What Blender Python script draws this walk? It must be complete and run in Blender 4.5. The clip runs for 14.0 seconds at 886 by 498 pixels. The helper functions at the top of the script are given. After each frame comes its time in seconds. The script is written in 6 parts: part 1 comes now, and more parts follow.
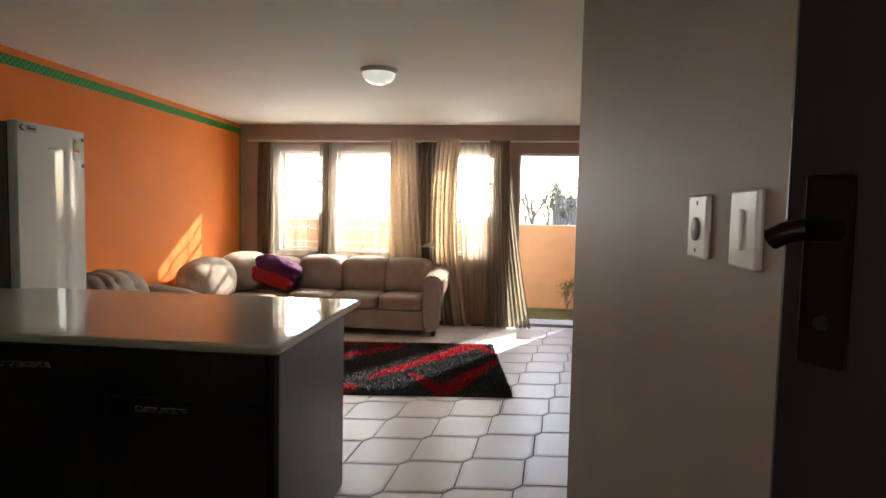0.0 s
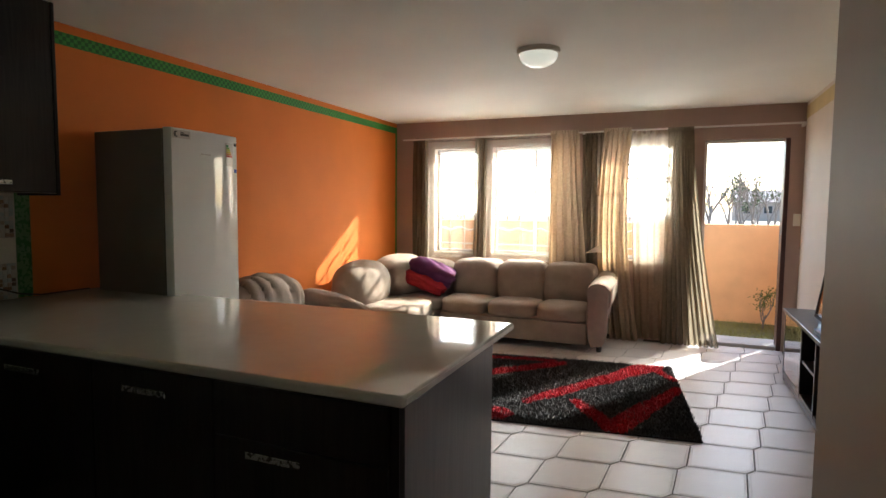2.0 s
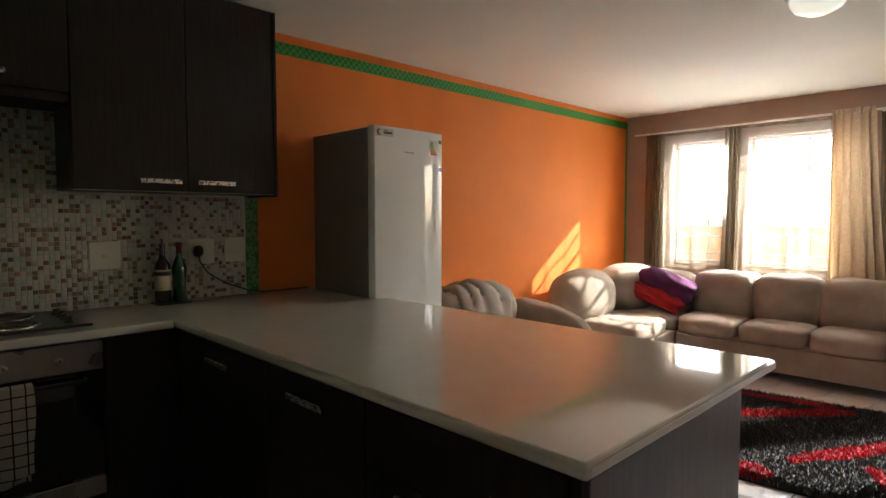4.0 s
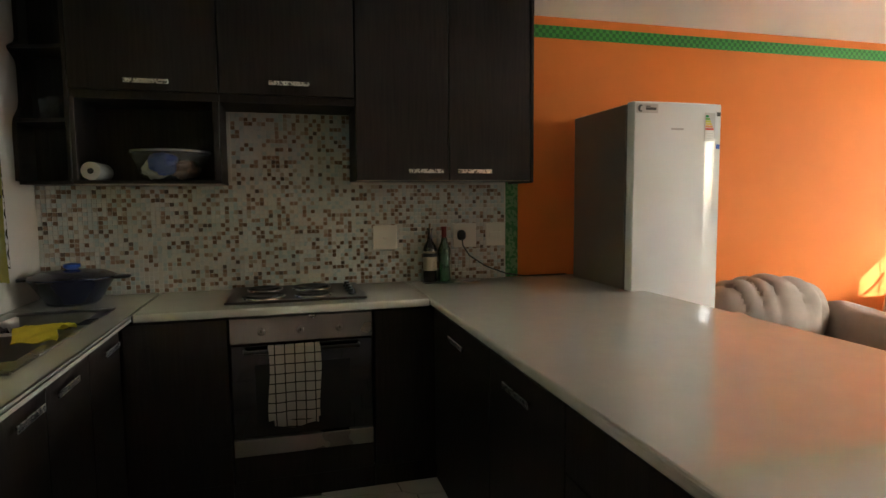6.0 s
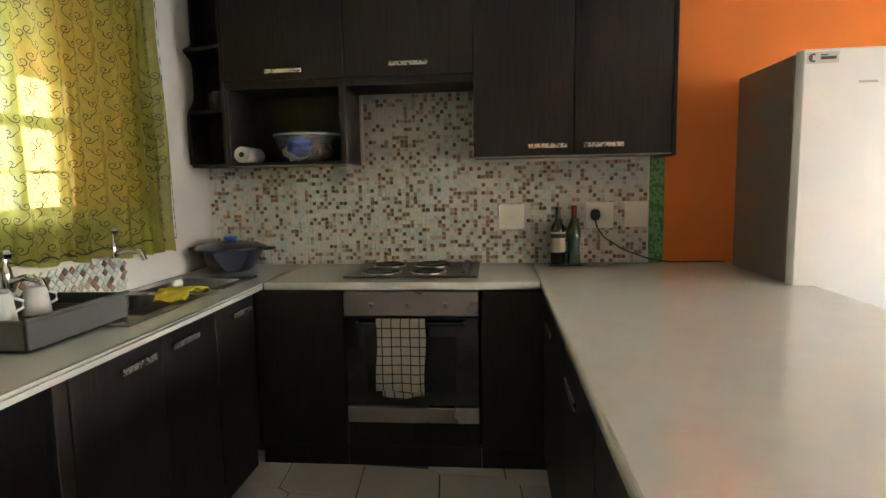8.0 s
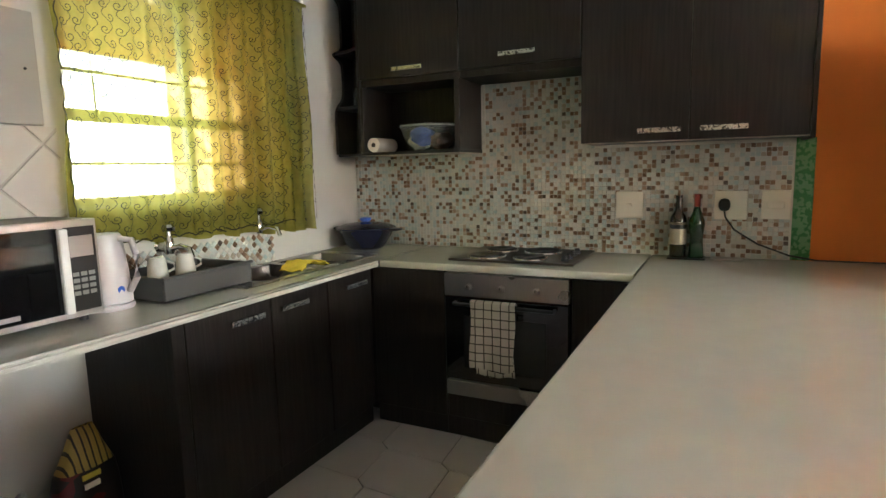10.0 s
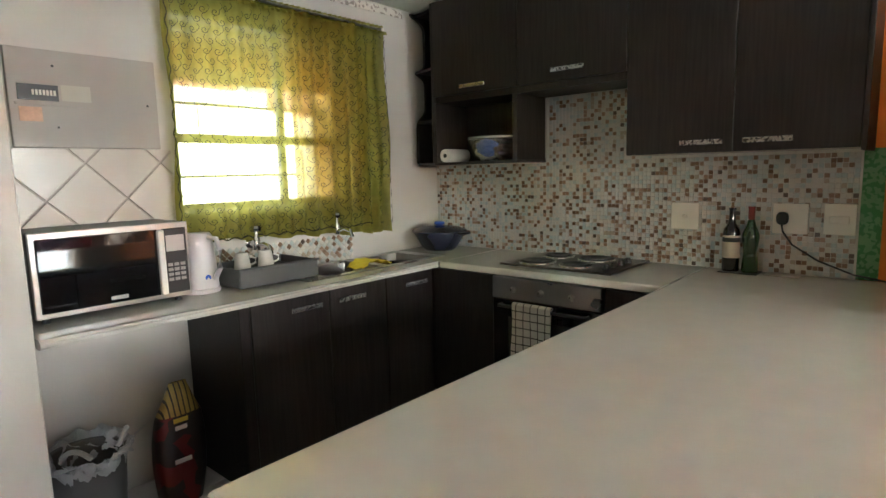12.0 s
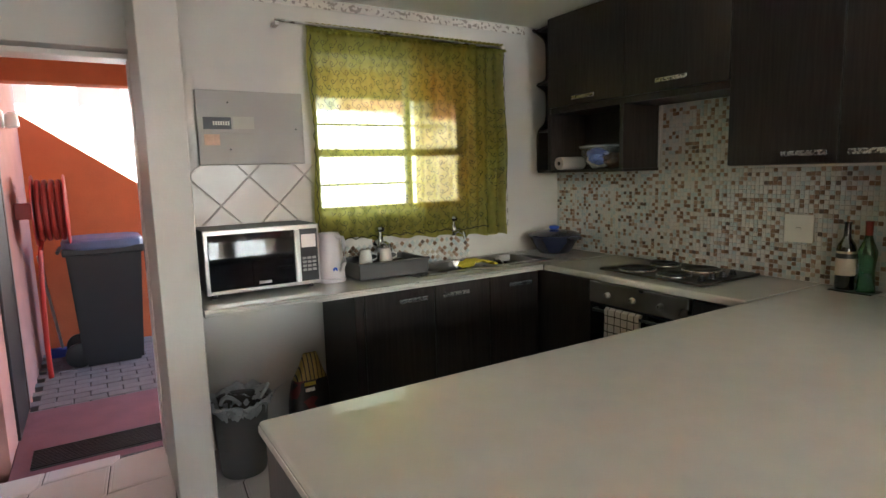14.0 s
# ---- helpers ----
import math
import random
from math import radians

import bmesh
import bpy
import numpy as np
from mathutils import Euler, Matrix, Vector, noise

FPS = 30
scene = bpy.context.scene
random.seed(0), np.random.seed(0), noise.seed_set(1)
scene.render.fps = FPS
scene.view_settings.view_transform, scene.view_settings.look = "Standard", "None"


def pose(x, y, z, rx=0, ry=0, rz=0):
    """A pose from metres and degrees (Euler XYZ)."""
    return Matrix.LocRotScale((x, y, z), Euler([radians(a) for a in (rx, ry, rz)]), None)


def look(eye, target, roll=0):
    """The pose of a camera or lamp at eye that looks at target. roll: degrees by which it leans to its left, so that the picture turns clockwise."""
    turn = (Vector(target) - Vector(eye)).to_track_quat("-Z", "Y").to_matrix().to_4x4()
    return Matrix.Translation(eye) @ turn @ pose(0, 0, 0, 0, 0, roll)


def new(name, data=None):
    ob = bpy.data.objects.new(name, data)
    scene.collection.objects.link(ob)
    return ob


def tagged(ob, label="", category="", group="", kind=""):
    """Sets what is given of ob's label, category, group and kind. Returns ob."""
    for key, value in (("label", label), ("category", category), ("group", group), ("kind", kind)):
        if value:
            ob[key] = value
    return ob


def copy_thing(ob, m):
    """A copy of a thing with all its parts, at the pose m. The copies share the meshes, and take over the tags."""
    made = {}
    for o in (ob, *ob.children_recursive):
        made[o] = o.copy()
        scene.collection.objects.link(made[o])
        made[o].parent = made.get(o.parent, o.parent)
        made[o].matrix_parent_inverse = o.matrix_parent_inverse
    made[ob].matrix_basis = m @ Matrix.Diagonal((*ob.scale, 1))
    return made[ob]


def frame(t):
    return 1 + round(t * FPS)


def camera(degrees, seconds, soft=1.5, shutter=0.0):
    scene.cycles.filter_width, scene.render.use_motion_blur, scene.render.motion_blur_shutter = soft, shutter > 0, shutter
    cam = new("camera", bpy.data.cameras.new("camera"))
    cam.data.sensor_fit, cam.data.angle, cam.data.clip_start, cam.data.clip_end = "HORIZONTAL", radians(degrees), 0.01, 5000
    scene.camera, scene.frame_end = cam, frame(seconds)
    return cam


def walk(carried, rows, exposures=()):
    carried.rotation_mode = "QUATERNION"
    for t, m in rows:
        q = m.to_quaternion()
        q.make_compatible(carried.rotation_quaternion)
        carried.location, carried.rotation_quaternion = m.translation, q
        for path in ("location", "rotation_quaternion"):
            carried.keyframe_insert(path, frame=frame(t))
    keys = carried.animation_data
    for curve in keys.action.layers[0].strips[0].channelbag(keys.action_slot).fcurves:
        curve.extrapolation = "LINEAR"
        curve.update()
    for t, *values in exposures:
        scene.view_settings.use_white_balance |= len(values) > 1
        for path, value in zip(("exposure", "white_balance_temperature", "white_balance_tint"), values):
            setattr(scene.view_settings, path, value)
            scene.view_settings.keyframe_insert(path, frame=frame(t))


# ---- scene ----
cam = camera(75.5, 14.0)
PATH = [
    (0, (-0.003, -0.214, 1.35), (-0.231, 1.769, 1.224), 1.2),
    (0.5, (-0.053, -0.034, 1.388), (-0.308, 1.945, 1.256), 1.3),
    (1, (-0.078, 0.104, 1.388), (-0.401, 2.073, 1.252), 1.2),
    (1.5, (-0.105, 0.224, 1.383), (-0.613, 2.154, 1.242), 0.9),
    (2, (-0.117, 0.314, 1.384), (-0.879, 2.158, 1.239), 0.5),
    (2.2, (-0.133, 0.354, 1.382), (-0.989, 2.156, 1.236), 0.3),
    (4.3, (-0.265, 0.815, 1.315), (-1.788, 2.107, 1.205), -0.1),
    (4.5, (-0.273, 0.838, 1.313), (-1.865, 2.043, 1.202), -0.2),
    (5, (-0.26, 0.933, 1.338), (-2.026, 1.861, 1.202), -0.3),
    (5.5, (-0.238, 0.973, 1.341), (-2.098, 1.692, 1.187), -0.4),
    (6, (-0.214, 1.022, 1.34), (-2.138, 1.539, 1.169), -0.5),
    (6.5, (-0.185, 1.11, 1.326), (-2.146, 1.468, 1.155), -0.6),
    (7, (-0.196, 1.236, 1.338), (-2.177, 1.44, 1.15), -0.7),
    (7.5, (-0.256, 1.36, 1.323), (-2.246, 1.386, 1.121), -0.9),
    (8, (-0.275, 1.457, 1.32), (-2.253, 1.27, 1.091), -1.1),
    (8.5, (-0.267, 1.579, 1.32), (-2.215, 1.203, 1.066), -1.2),
    (8.7, (-0.272, 1.628, 1.321), (-2.204, 1.181, 1.058), -1.2),
    (10.8, (-0.331, 2.203, 1.348), (-1.994, 1.128, 1.082), -1.4),
    (11, (-0.334, 2.259, 1.353), (-1.973, 1.145, 1.087), -1.4),
    (11.5, (-0.346, 2.398, 1.366), (-1.917, 1.19, 1.102), -1.4),
    (12, (-0.385, 2.524, 1.387), (-1.873, 1.216, 1.118), -1.4),
    (12.5, (-0.423, 2.649, 1.398), (-1.797, 1.222, 1.126), -1.5),
    (13, (-0.42, 2.752, 1.404), (-1.692, 1.232, 1.136), -1.6),
    (13.5, (-0.429, 2.874, 1.428), (-1.6, 1.274, 1.162), -1.6),
    (14, (-0.493, 2.983, 1.451), (-1.522, 1.289, 1.183), -1.6),
]
walk(cam, [(t, look(eye, target, roll)) for t, eye, target, roll in PATH],
     [(0.0, 2.3, 5700, 5), (2.2, 2.2, 5700, 5), (4.3, 2.7, 5700, 5), (5.5, 3.25, 5700, 4), (6.0, 3.4, 5700, 4), (8.0, 4.45, 5500, 5), (8.7, 4.55, 5500, 4), (11.0, 4.45, 5350, 3), (12.5, 4.25, 5350, 4), (14.0, 3.9, 5350, 4)])

# ---- world and light ----
SUN = Vector((0.425, 0.76, 0.53)).normalized()      # towards the sun
world = bpy.data.worlds.new("world")
scene.world = world
world.use_nodes = True
_n = world.node_tree.nodes
_sky = _n.new("ShaderNodeTexSky")
_sky.sky_type, _sky.sun_disc = "NISHITA", False
_sky.sun_elevation, _sky.sun_rotation = math.asin(SUN.z), math.atan2(SUN.x, SUN.y)
_sky.dust_density = 2.0
world.node_tree.links.new(_sky.outputs[0], _n["Background"].inputs[0])
_n["Background"].inputs[1].default_value = 0.15
sun = new("sun", bpy.data.lights.new("sun", "SUN"))
sun.data.energy, sun.data.angle, sun.data.color = 5.0, radians(0.5), (1.0, 0.93, 0.82)
sun.matrix_basis = look(SUN * 20, (0, 0, 0))


def sky_window(name, x0, x1, z0, z1, y, facing, watts):
    """A lamp in a window's opening, in place of the sky's light."""
    d = bpy.data.lights.new(name, "AREA")
    d.shape, d.size, d.size_y, d.energy, d.color = "RECTANGLE", x1 - x0, z1 - z0, watts, (0.90, 0.95, 1.0)
    lamp = new(name, d)
    c = Vector(((x0 + x1) / 2, y, (z0 + z1) / 2))
    lamp.matrix_basis = look(c, c + Vector((0, facing, 0)))


for _x0, _x1, _w in ((-2.84, -2.35, 3.4), (-2.11, -1.21, 6.0), (-0.85, -0.21, 4.0)):
    sky_window("window_light", _x0, _x1, 1.30, 2.05, 6.885, -1, _w)
sky_window("window_light", -2.215, -1.64, 1.26, 1.84, -0.385, 1, 0.34)

# ---- materials ----
MATS = {}


def material(name, base, rough=0.6, metal=0.0, vary=0.12, scale=6.0, bump=0.0, bump_scale=60.0, stretch=(1, 1, 1), coat=0.0, detail=6.0,
             rand=0.0, island=0.0, trans=0.0, stain=0.0):
    """A surface with grain and stains: base colour varied by two noises, with a fine bump."""
    if name in MATS:
        return MATS[name]
    m = bpy.data.materials.new(name)
    m.use_nodes = True
    nt = m.node_tree
    N, L = nt.nodes, nt.links
    b = N["Principled BSDF"]
    b.inputs["Roughness"].default_value, b.inputs["Metallic"].default_value = rough, metal
    if coat:
        b.inputs["Coat Weight"].default_value, b.inputs["Coat Roughness"].default_value = coat, 0.03
    if trans:
        b.inputs["Transmission Weight"].default_value = trans
    tc, mp = N.new("ShaderNodeTexCoord"), N.new("ShaderNodeMapping")
    mp.inputs["Scale"].default_value = stretch
    L.new(tc.outputs["Object"], mp.inputs[0])
    n1, n2 = N.new("ShaderNodeTexNoise"), N.new("ShaderNodeTexNoise")
    n1.inputs["Scale"].default_value, n1.inputs["Detail"].default_value = scale, detail
    n2.inputs["Scale"].default_value, n2.inputs["Detail"].default_value = scale * 0.15 + 0.6, 3
    L.new(mp.outputs[0], n1.inputs[0]), L.new(tc.outputs["Object"], n2.inputs[0])
    mixn = N.new("ShaderNodeMath")
    mixn.operation = "MULTIPLY_ADD"
    mixn.inputs[1].default_value = 0.55
    L.new(n1.outputs[0], mixn.inputs[0])
    half = N.new("ShaderNodeMath")
    half.operation = "MULTIPLY"
    half.inputs[1].default_value = 0.45
    L.new(n2.outputs[0], half.inputs[0]), L.new(half.outputs[0], mixn.inputs[2])
    last = mixn.outputs[0]
    if rand or island:
        if rand:
            o = N.new("ShaderNodeObjectInfo")
            out = o.outputs["Random"]
        else:
            o = N.new("ShaderNodeNewGeometry")
            out = o.outputs["Random Per Island"]
        add = N.new("ShaderNodeMath")
        add.operation = "MULTIPLY_ADD"
        add.inputs[1].default_value = rand or island
        L.new(out, add.inputs[0]), L.new(last, add.inputs[2])
        last = add.outputs[0]
    ramp = N.new("ShaderNodeValToRGB")
    lo, hi = [c * (1 - vary) for c in base], [min(1, c * (1 + vary)) for c in base]
    ramp.color_ramp.elements[0].position, ramp.color_ramp.elements[1].position = 0.3, 0.7 + (rand or island)
    ramp.color_ramp.elements[0].color, ramp.color_ramp.elements[1].color = (*lo, 1), (*hi, 1)
    L.new(last, ramp.inputs[0])
    L.new(ramp.outputs[0], b.inputs["Base Color"])
    rr = N.new("ShaderNodeMapRange")
    rr.inputs["To Min"].default_value, rr.inputs["To Max"].default_value = max(0.02, rough * 0.85), min(1, rough * 1.15)
    L.new(n2.outputs[0], rr.inputs[0]), L.new(rr.outputs[0], b.inputs["Roughness"])
    if bump:
        nb, bp = N.new("ShaderNodeTexNoise"), N.new("ShaderNodeBump")
        nb.inputs["Scale"].default_value, nb.inputs["Detail"].default_value = bump_scale, 4
        bp.inputs["Strength"].default_value, bp.inputs["Distance"].default_value = bump, 0.005
        L.new(mp.outputs[0], nb.inputs[0]), L.new(nb.outputs[0], bp.inputs["Height"]), L.new(bp.outputs[0], b.inputs["Normal"])
    MATS[name] = m
    return m


def sheer(name, colour, clear=0.4, tint=None):
    """Thin see-through cloth: part open weave, part diffuse, part light let through."""
    m = bpy.data.materials.new(name)
    m.use_nodes = True
    N, L = m.node_tree.nodes, m.node_tree.links
    out = N["Material Output"]
    N.remove(N["Principled BSDF"])
    d, tl, tp = N.new("ShaderNodeBsdfDiffuse"), N.new("ShaderNodeBsdfTranslucent"), N.new("ShaderNodeBsdfTransparent")
    a, c = N.new("ShaderNodeMixShader"), N.new("ShaderNodeMixShader")
    tc, nz = N.new("ShaderNodeTexCoord"), N.new("ShaderNodeTexNoise")
    nz.inputs["Scale"].default_value = 35
    L.new(tc.outputs["Object"], nz.inputs[0])
    rp = N.new("ShaderNodeValToRGB")
    rp.color_ramp.elements[0].color = (*[k * 0.8 for k in colour], 1)
    rp.color_ramp.elements[1].color = (*[min(1, k * 1.15) for k in colour], 1)
    L.new(nz.outputs[0], rp.inputs[0])
    for sh in (d, tl):
        L.new(rp.outputs[0], sh.inputs[0])
    tp.inputs[0].default_value = (*(tint or [min(1, 0.35 + k) for k in colour]), 1)
    a.inputs[0].default_value, c.inputs[0].default_value = 0.6, clear
    L.new(d.outputs[0], a.inputs[1]), L.new(tl.outputs[0], a.inputs[2])
    L.new(a.outputs[0], c.inputs[1]), L.new(tp.outputs[0], c.inputs[2]), L.new(c.outputs[0], out.inputs[0])
    MATS[name] = m
    return m


def glass(name, tint=(1, 1, 1), rough=0.0):
    m = material(name, tint, rough=max(rough, 0.01), vary=0.0)
    m.node_tree.nodes["Principled BSDF"].inputs["Transmission Weight"].default_value = 1.0
    return m


WHITE = material("white_paint", (0.54, 0.515, 0.475), 0.55, vary=0.05, scale=3, bump=0.12, bump_scale=90)
CEIL = material("ceiling_paint", (0.84, 0.84, 0.75), 0.8, vary=0.04, scale=2, bump=0.15, bump_scale=120)
ORANGE = material("orange_paint", (0.68, 0.180, 0.012), 0.8, vary=0.07, scale=3, bump=0.1, bump_scale=90)
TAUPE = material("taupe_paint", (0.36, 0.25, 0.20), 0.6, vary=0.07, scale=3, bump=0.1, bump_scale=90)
BEIGE = material("beige_paint", (0.72, 0.64, 0.53), 0.6, vary=0.06, scale=3, bump=0.1, bump_scale=90)
# the beige again, darkened to carry the dim light at the entrance
BEIGE_DIM = material("beige_paint_dimmed", (0.31, 0.25, 0.185), 0.6, vary=0.06, scale=3, bump=0.1, bump_scale=90)
PEACH = material("peach_plaster", (0.70, 0.40, 0.185), 0.85, vary=0.10, scale=5, bump=0.3, bump_scale=60)
PINK = material("pink_plaster", (0.46, 0.22, 0.185), 0.85, vary=0.10, scale=5, bump=0.3, bump_scale=60)
RUST = material("rust_plaster", (0.52, 0.12, 0.035), 0.85, vary=0.12, scale=5, bump=0.3, bump_scale=60)
WOOD = material("dark_wood_laminate", (0.0240, 0.0182, 0.0155), 0.42, vary=0.6, scale=9, stretch=(9, 9, 0.5), bump=0.15, bump_scale=30)
TOP = material("white_worktop", (0.60, 0.588, 0.535), 0.03, vary=0.04, scale=12)
TILE = material("floor_tile_glaze", (0.69, 0.635, 0.62), 0.36, vary=0.10, scale=4, bump=0.05, bump_scale=30, rand=0.25)
GROUT = material("floor_grout", (0.10, 0.085, 0.08), 0.9, vary=0.2)
FRIDGE_W = material("fridge_white", (0.84, 0.85, 0.84), 0.04, vary=0.02)
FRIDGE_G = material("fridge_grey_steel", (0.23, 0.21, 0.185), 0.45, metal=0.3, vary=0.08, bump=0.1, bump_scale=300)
STEEL = material("brushed_steel", (0.42, 0.40, 0.38), 0.28, metal=1.0, vary=0.1, scale=20, stretch=(1, 30, 1))
CHROME = material("chrome", (0.75, 0.75, 0.75), 0.10, metal=1.0, vary=0.05)
BLACKGLASS = material("black_glass", (0.008, 0.008, 0.009), 0.05, vary=0.1, coat=0.5)
BLACK = material("black_plastic", (0.015, 0.015, 0.016), 0.4, vary=0.15)
SUEDE = material("beige_suede", (0.36, 0.30, 0.255), 0.9, vary=0.18, scale=9, bump=0.35, bump_scale=180)
RUGBASE = material("rug_black", (0.012, 0.010, 0.010), 1.0, vary=0.3)
PLATE = material("white_switch_plastic", (0.70, 0.67, 0.58), 0.35, vary=0.03)
FRAMEW = material("white_gloss_frame", (0.70, 0.65, 0.60), 0.35, vary=0.05, bump=0.05)
DOORWOOD = material("dark_door_wood", (0.010, 0.0050, 0.004), 0.5, vary=0.4, scale=8, stretch=(9, 9, 0.6), bump=0.1)
CREAM = sheer("cream_curtain", (0.58, 0.47, 0.34), 0.02)
SHEER_B = sheer("brown_sheer", (0.46, 0.38, 0.28), 0.66)
SHEER_T = sheer("tan_sheer", (0.52, 0.43, 0.31), 0.50)
SHEER_O = sheer("olive_sheer", (0.27, 0.22, 0.15), 0.33)
SHEER_G = sheer("green_sheer", (0.34, 0.31, 0.055), 0.27, (0.9, 0.9, 0.66))
SHEER_Y = sheer("amber_sheer", (0.50, 0.31, 0.06), 0.30, (0.9, 0.82, 0.6))
GLASS = glass("window_glass")

# ---- builders ----
def box(bm, x0, x1, y0, y1, z0, z1, bevel=0.0, seg=1):
    r = bmesh.ops.create_cube(bm, size=1.0)
    bmesh.ops.scale(bm, vec=(x1 - x0, y1 - y0, z1 - z0), verts=r["verts"])
    bmesh.ops.translate(bm, vec=((x0 + x1) / 2, (y0 + y1) / 2, (z0 + z1) / 2), verts=r["verts"])
    if bevel:
        edges = list({e for v in r["verts"] for e in v.link_edges})
        bmesh.ops.bevel(bm, geom=edges, offset=bevel, segments=seg, affect="EDGES", profile=0.5)
    return bm


def B(x0, x1, y0, y1, z0, z1, bevel=0.0, seg=1):
    return box(bmesh.new(), x0, x1, y0, y1, z0, z1, bevel, seg)


def lathe(profile, at=(0, 0, 0), n=28, bm=None, axis="z"):
    """A turned shape from (radius, height) pairs."""
    bm = bm or bmesh.new()
    rings = []
    for r, h in profile:
        ring = []
        for i in range(n):
            a = 2 * math.pi * i / n
            p = (r * math.cos(a), r * math.sin(a), h)
            if axis == "x":
                p = (p[2], p[0], p[1])
            if axis == "y":
                p = (p[1], p[2], p[0])
            ring.append(bm.verts.new(Vector(at) + Vector(p)))
        rings.append(ring)
    for a, b in zip(rings, rings[1:]):
        for i in range(n):
            bm.faces.new((a[i], a[(i + 1) % n], b[(i + 1) % n], b[i]))
    if profile[0][0] > 1e-5:
        bm.faces.new(rings[0][::-1])
    if profile[-1][0] > 1e-5:
        bm.faces.new(rings[-1])
    bmesh.ops.remove_doubles(bm, verts=bm.verts, dist=1e-6)
    return bm


def tube(points, r, n=10, bm=None, taper=None):
    """A round bar along points."""
    bm = bm or bmesh.new()
    pts = [Vector(p) for p in points]
    rings = []
    for i, p in enumerate(pts):
        d = (pts[min(i + 1, len(pts) - 1)] - pts[max(i - 1, 0)]).normalized()
        u = d.orthogonal().normalized() if abs(d.z) > 0.99 else Vector((0, 0, 1)).cross(d).normalized()
        v = d.cross(u)
        rad = r if taper is None else r + (taper - r) * i / (len(pts) - 1)
        rings.append([bm.verts.new(p + rad * (math.cos(2 * math.pi * k / n) * u + math.sin(2 * math.pi * k / n) * v)) for k in range(n)])
    for a, b in zip(rings, rings[1:]):
        for k in range(n):
            bm.faces.new((a[k], a[(k + 1) % n], b[(k + 1) % n], b[k]))
    bm.faces.new(rings[0][::-1]), bm.faces.new(rings[-1])
    return bm


def sheet(f, nu, nv, thick=0.0, bm=None):
    """A surface f(u, v) with u and v from 0 to 1, given some thickness."""
    bm = bm or bmesh.new()
    vs = [[bm.verts.new(f(i / nu, j / nv)) for j in range(nv + 1)] for i in range(nu + 1)]
    fs = [bm.faces.new((vs[i][j], vs[i + 1][j], vs[i + 1][j + 1], vs[i][j + 1])) for i in range(nu) for j in range(nv)]
    if thick:
        bmesh.ops.recalc_face_normals(bm, faces=fs)
        bmesh.ops.solidify(bm, geom=fs, thickness=thick)
    return bm


def pillow(x0, x1, y0, y1, z0, z1, power=3.2, nu=20, nv=14, rough=0.0, seed=0):
    """A soft stuffed block: a rounded superellipsoid."""
    bm = bmesh.new()
    bmesh.ops.create_uvsphere(bm, u_segments=nu * 2, v_segments=nv * 2, radius=1)
    for v in bm.verts:
        c = v.co
        k = (abs(c.x) ** power + abs(c.y) ** power + abs(c.z) ** power) ** (-1 / power)
        c *= k
        w = 1 + rough * noise.noise(Vector((c.x * 2 + seed, c.y * 2, c.z * 2)))
        v.co = Vector(((x0 + x1) / 2 + c.x * w * (x1 - x0) / 2, (y0 + y1) / 2 + c.y * w * (y1 - y0) / 2, (z0 + z1) / 2 + c.z * w * (z1 - z0) / 2))
    return bm


ORIGIN = {}


def thing(name, label, category, at=(0, 0, 0), group="", kind=""):
    ob = new(name)
    ob.empty_display_size = 0.1
    ob.location = at
    ORIGIN[ob] = Vector(at)
    return tagged(ob, label, category, group, kind)


def part(name, bm, mat, parent=None, label="", smooth=False):
    """One mesh, built at its place in the world, under its thing."""
    me = bpy.data.meshes.new(name)
    off = ORIGIN.get(parent, Vector((0, 0, 0))) if parent else Vector((0, 0, 0))
    if off.length:
        bmesh.ops.translate(bm, vec=-off, verts=bm.verts)
    bmesh.ops.recalc_face_normals(bm, faces=bm.faces)
    bm.to_mesh(me)
    bm.free()
    me.materials.append(mat)
    if smooth:
        me.polygons.foreach_set("use_smooth", [True] * len(me.polygons))
        me.set_sharp_from_angle(angle=radians(40))
    ob = new(name, me)
    if parent:
        ob.parent = parent
        ORIGIN[ob] = off
    return tagged(ob, label) if label else ob


def single(name, bm, mat, label, category, group="", kind="", smooth=False):
    return tagged(part(name, bm, mat, None, "", smooth), label, category, group, kind)


def struct(name, bm, mat, label, category="wall", smooth=False):
    return single(name, bm, mat, label, category, "", "structure", smooth)


def wall_with(axis, a0, a1, t0, t1, z1, holes):
    """A wall from a0 to a1 along its length, t0 to t1 thick, with holes (from, to, bottom, top)."""
    bm = bmesh.new()
    def put(p, q, zb, zt):
        if q - p > 1e-4 and zt - zb > 1e-4:
            box(bm, p, q, t0, t1, zb, zt) if axis == "x" else box(bm, t0, t1, p, q, zb, zt)
    at = a0
    for h0, h1, zb, zt in sorted(holes):
        put(at, h0, 0, z1)
        put(h0, h1, 0, zb), put(h0, h1, zt, z1)
        at = h1
    put(at, a1, 0, z1)
    return bm


# ---- the shell ----
WX, FY, KY, RX, EX, H = -3.388, 6.70, -0.15, 0.958, 0.285, 2.405
struct("wall_west_kitchen", B(WX - 0.2, WX, -0.4, 2.257, 0, H), WHITE, "white painted kitchen wall behind the wall cabinets")
struct("wall_west", B(WX - 0.2, WX, 2.257, FY + 0.2, 0, H), ORANGE, "bright orange painted living room wall")
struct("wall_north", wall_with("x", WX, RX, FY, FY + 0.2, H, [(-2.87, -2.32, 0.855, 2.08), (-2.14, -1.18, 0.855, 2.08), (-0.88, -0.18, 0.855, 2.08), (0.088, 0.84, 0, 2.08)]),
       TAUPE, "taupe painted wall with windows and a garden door")
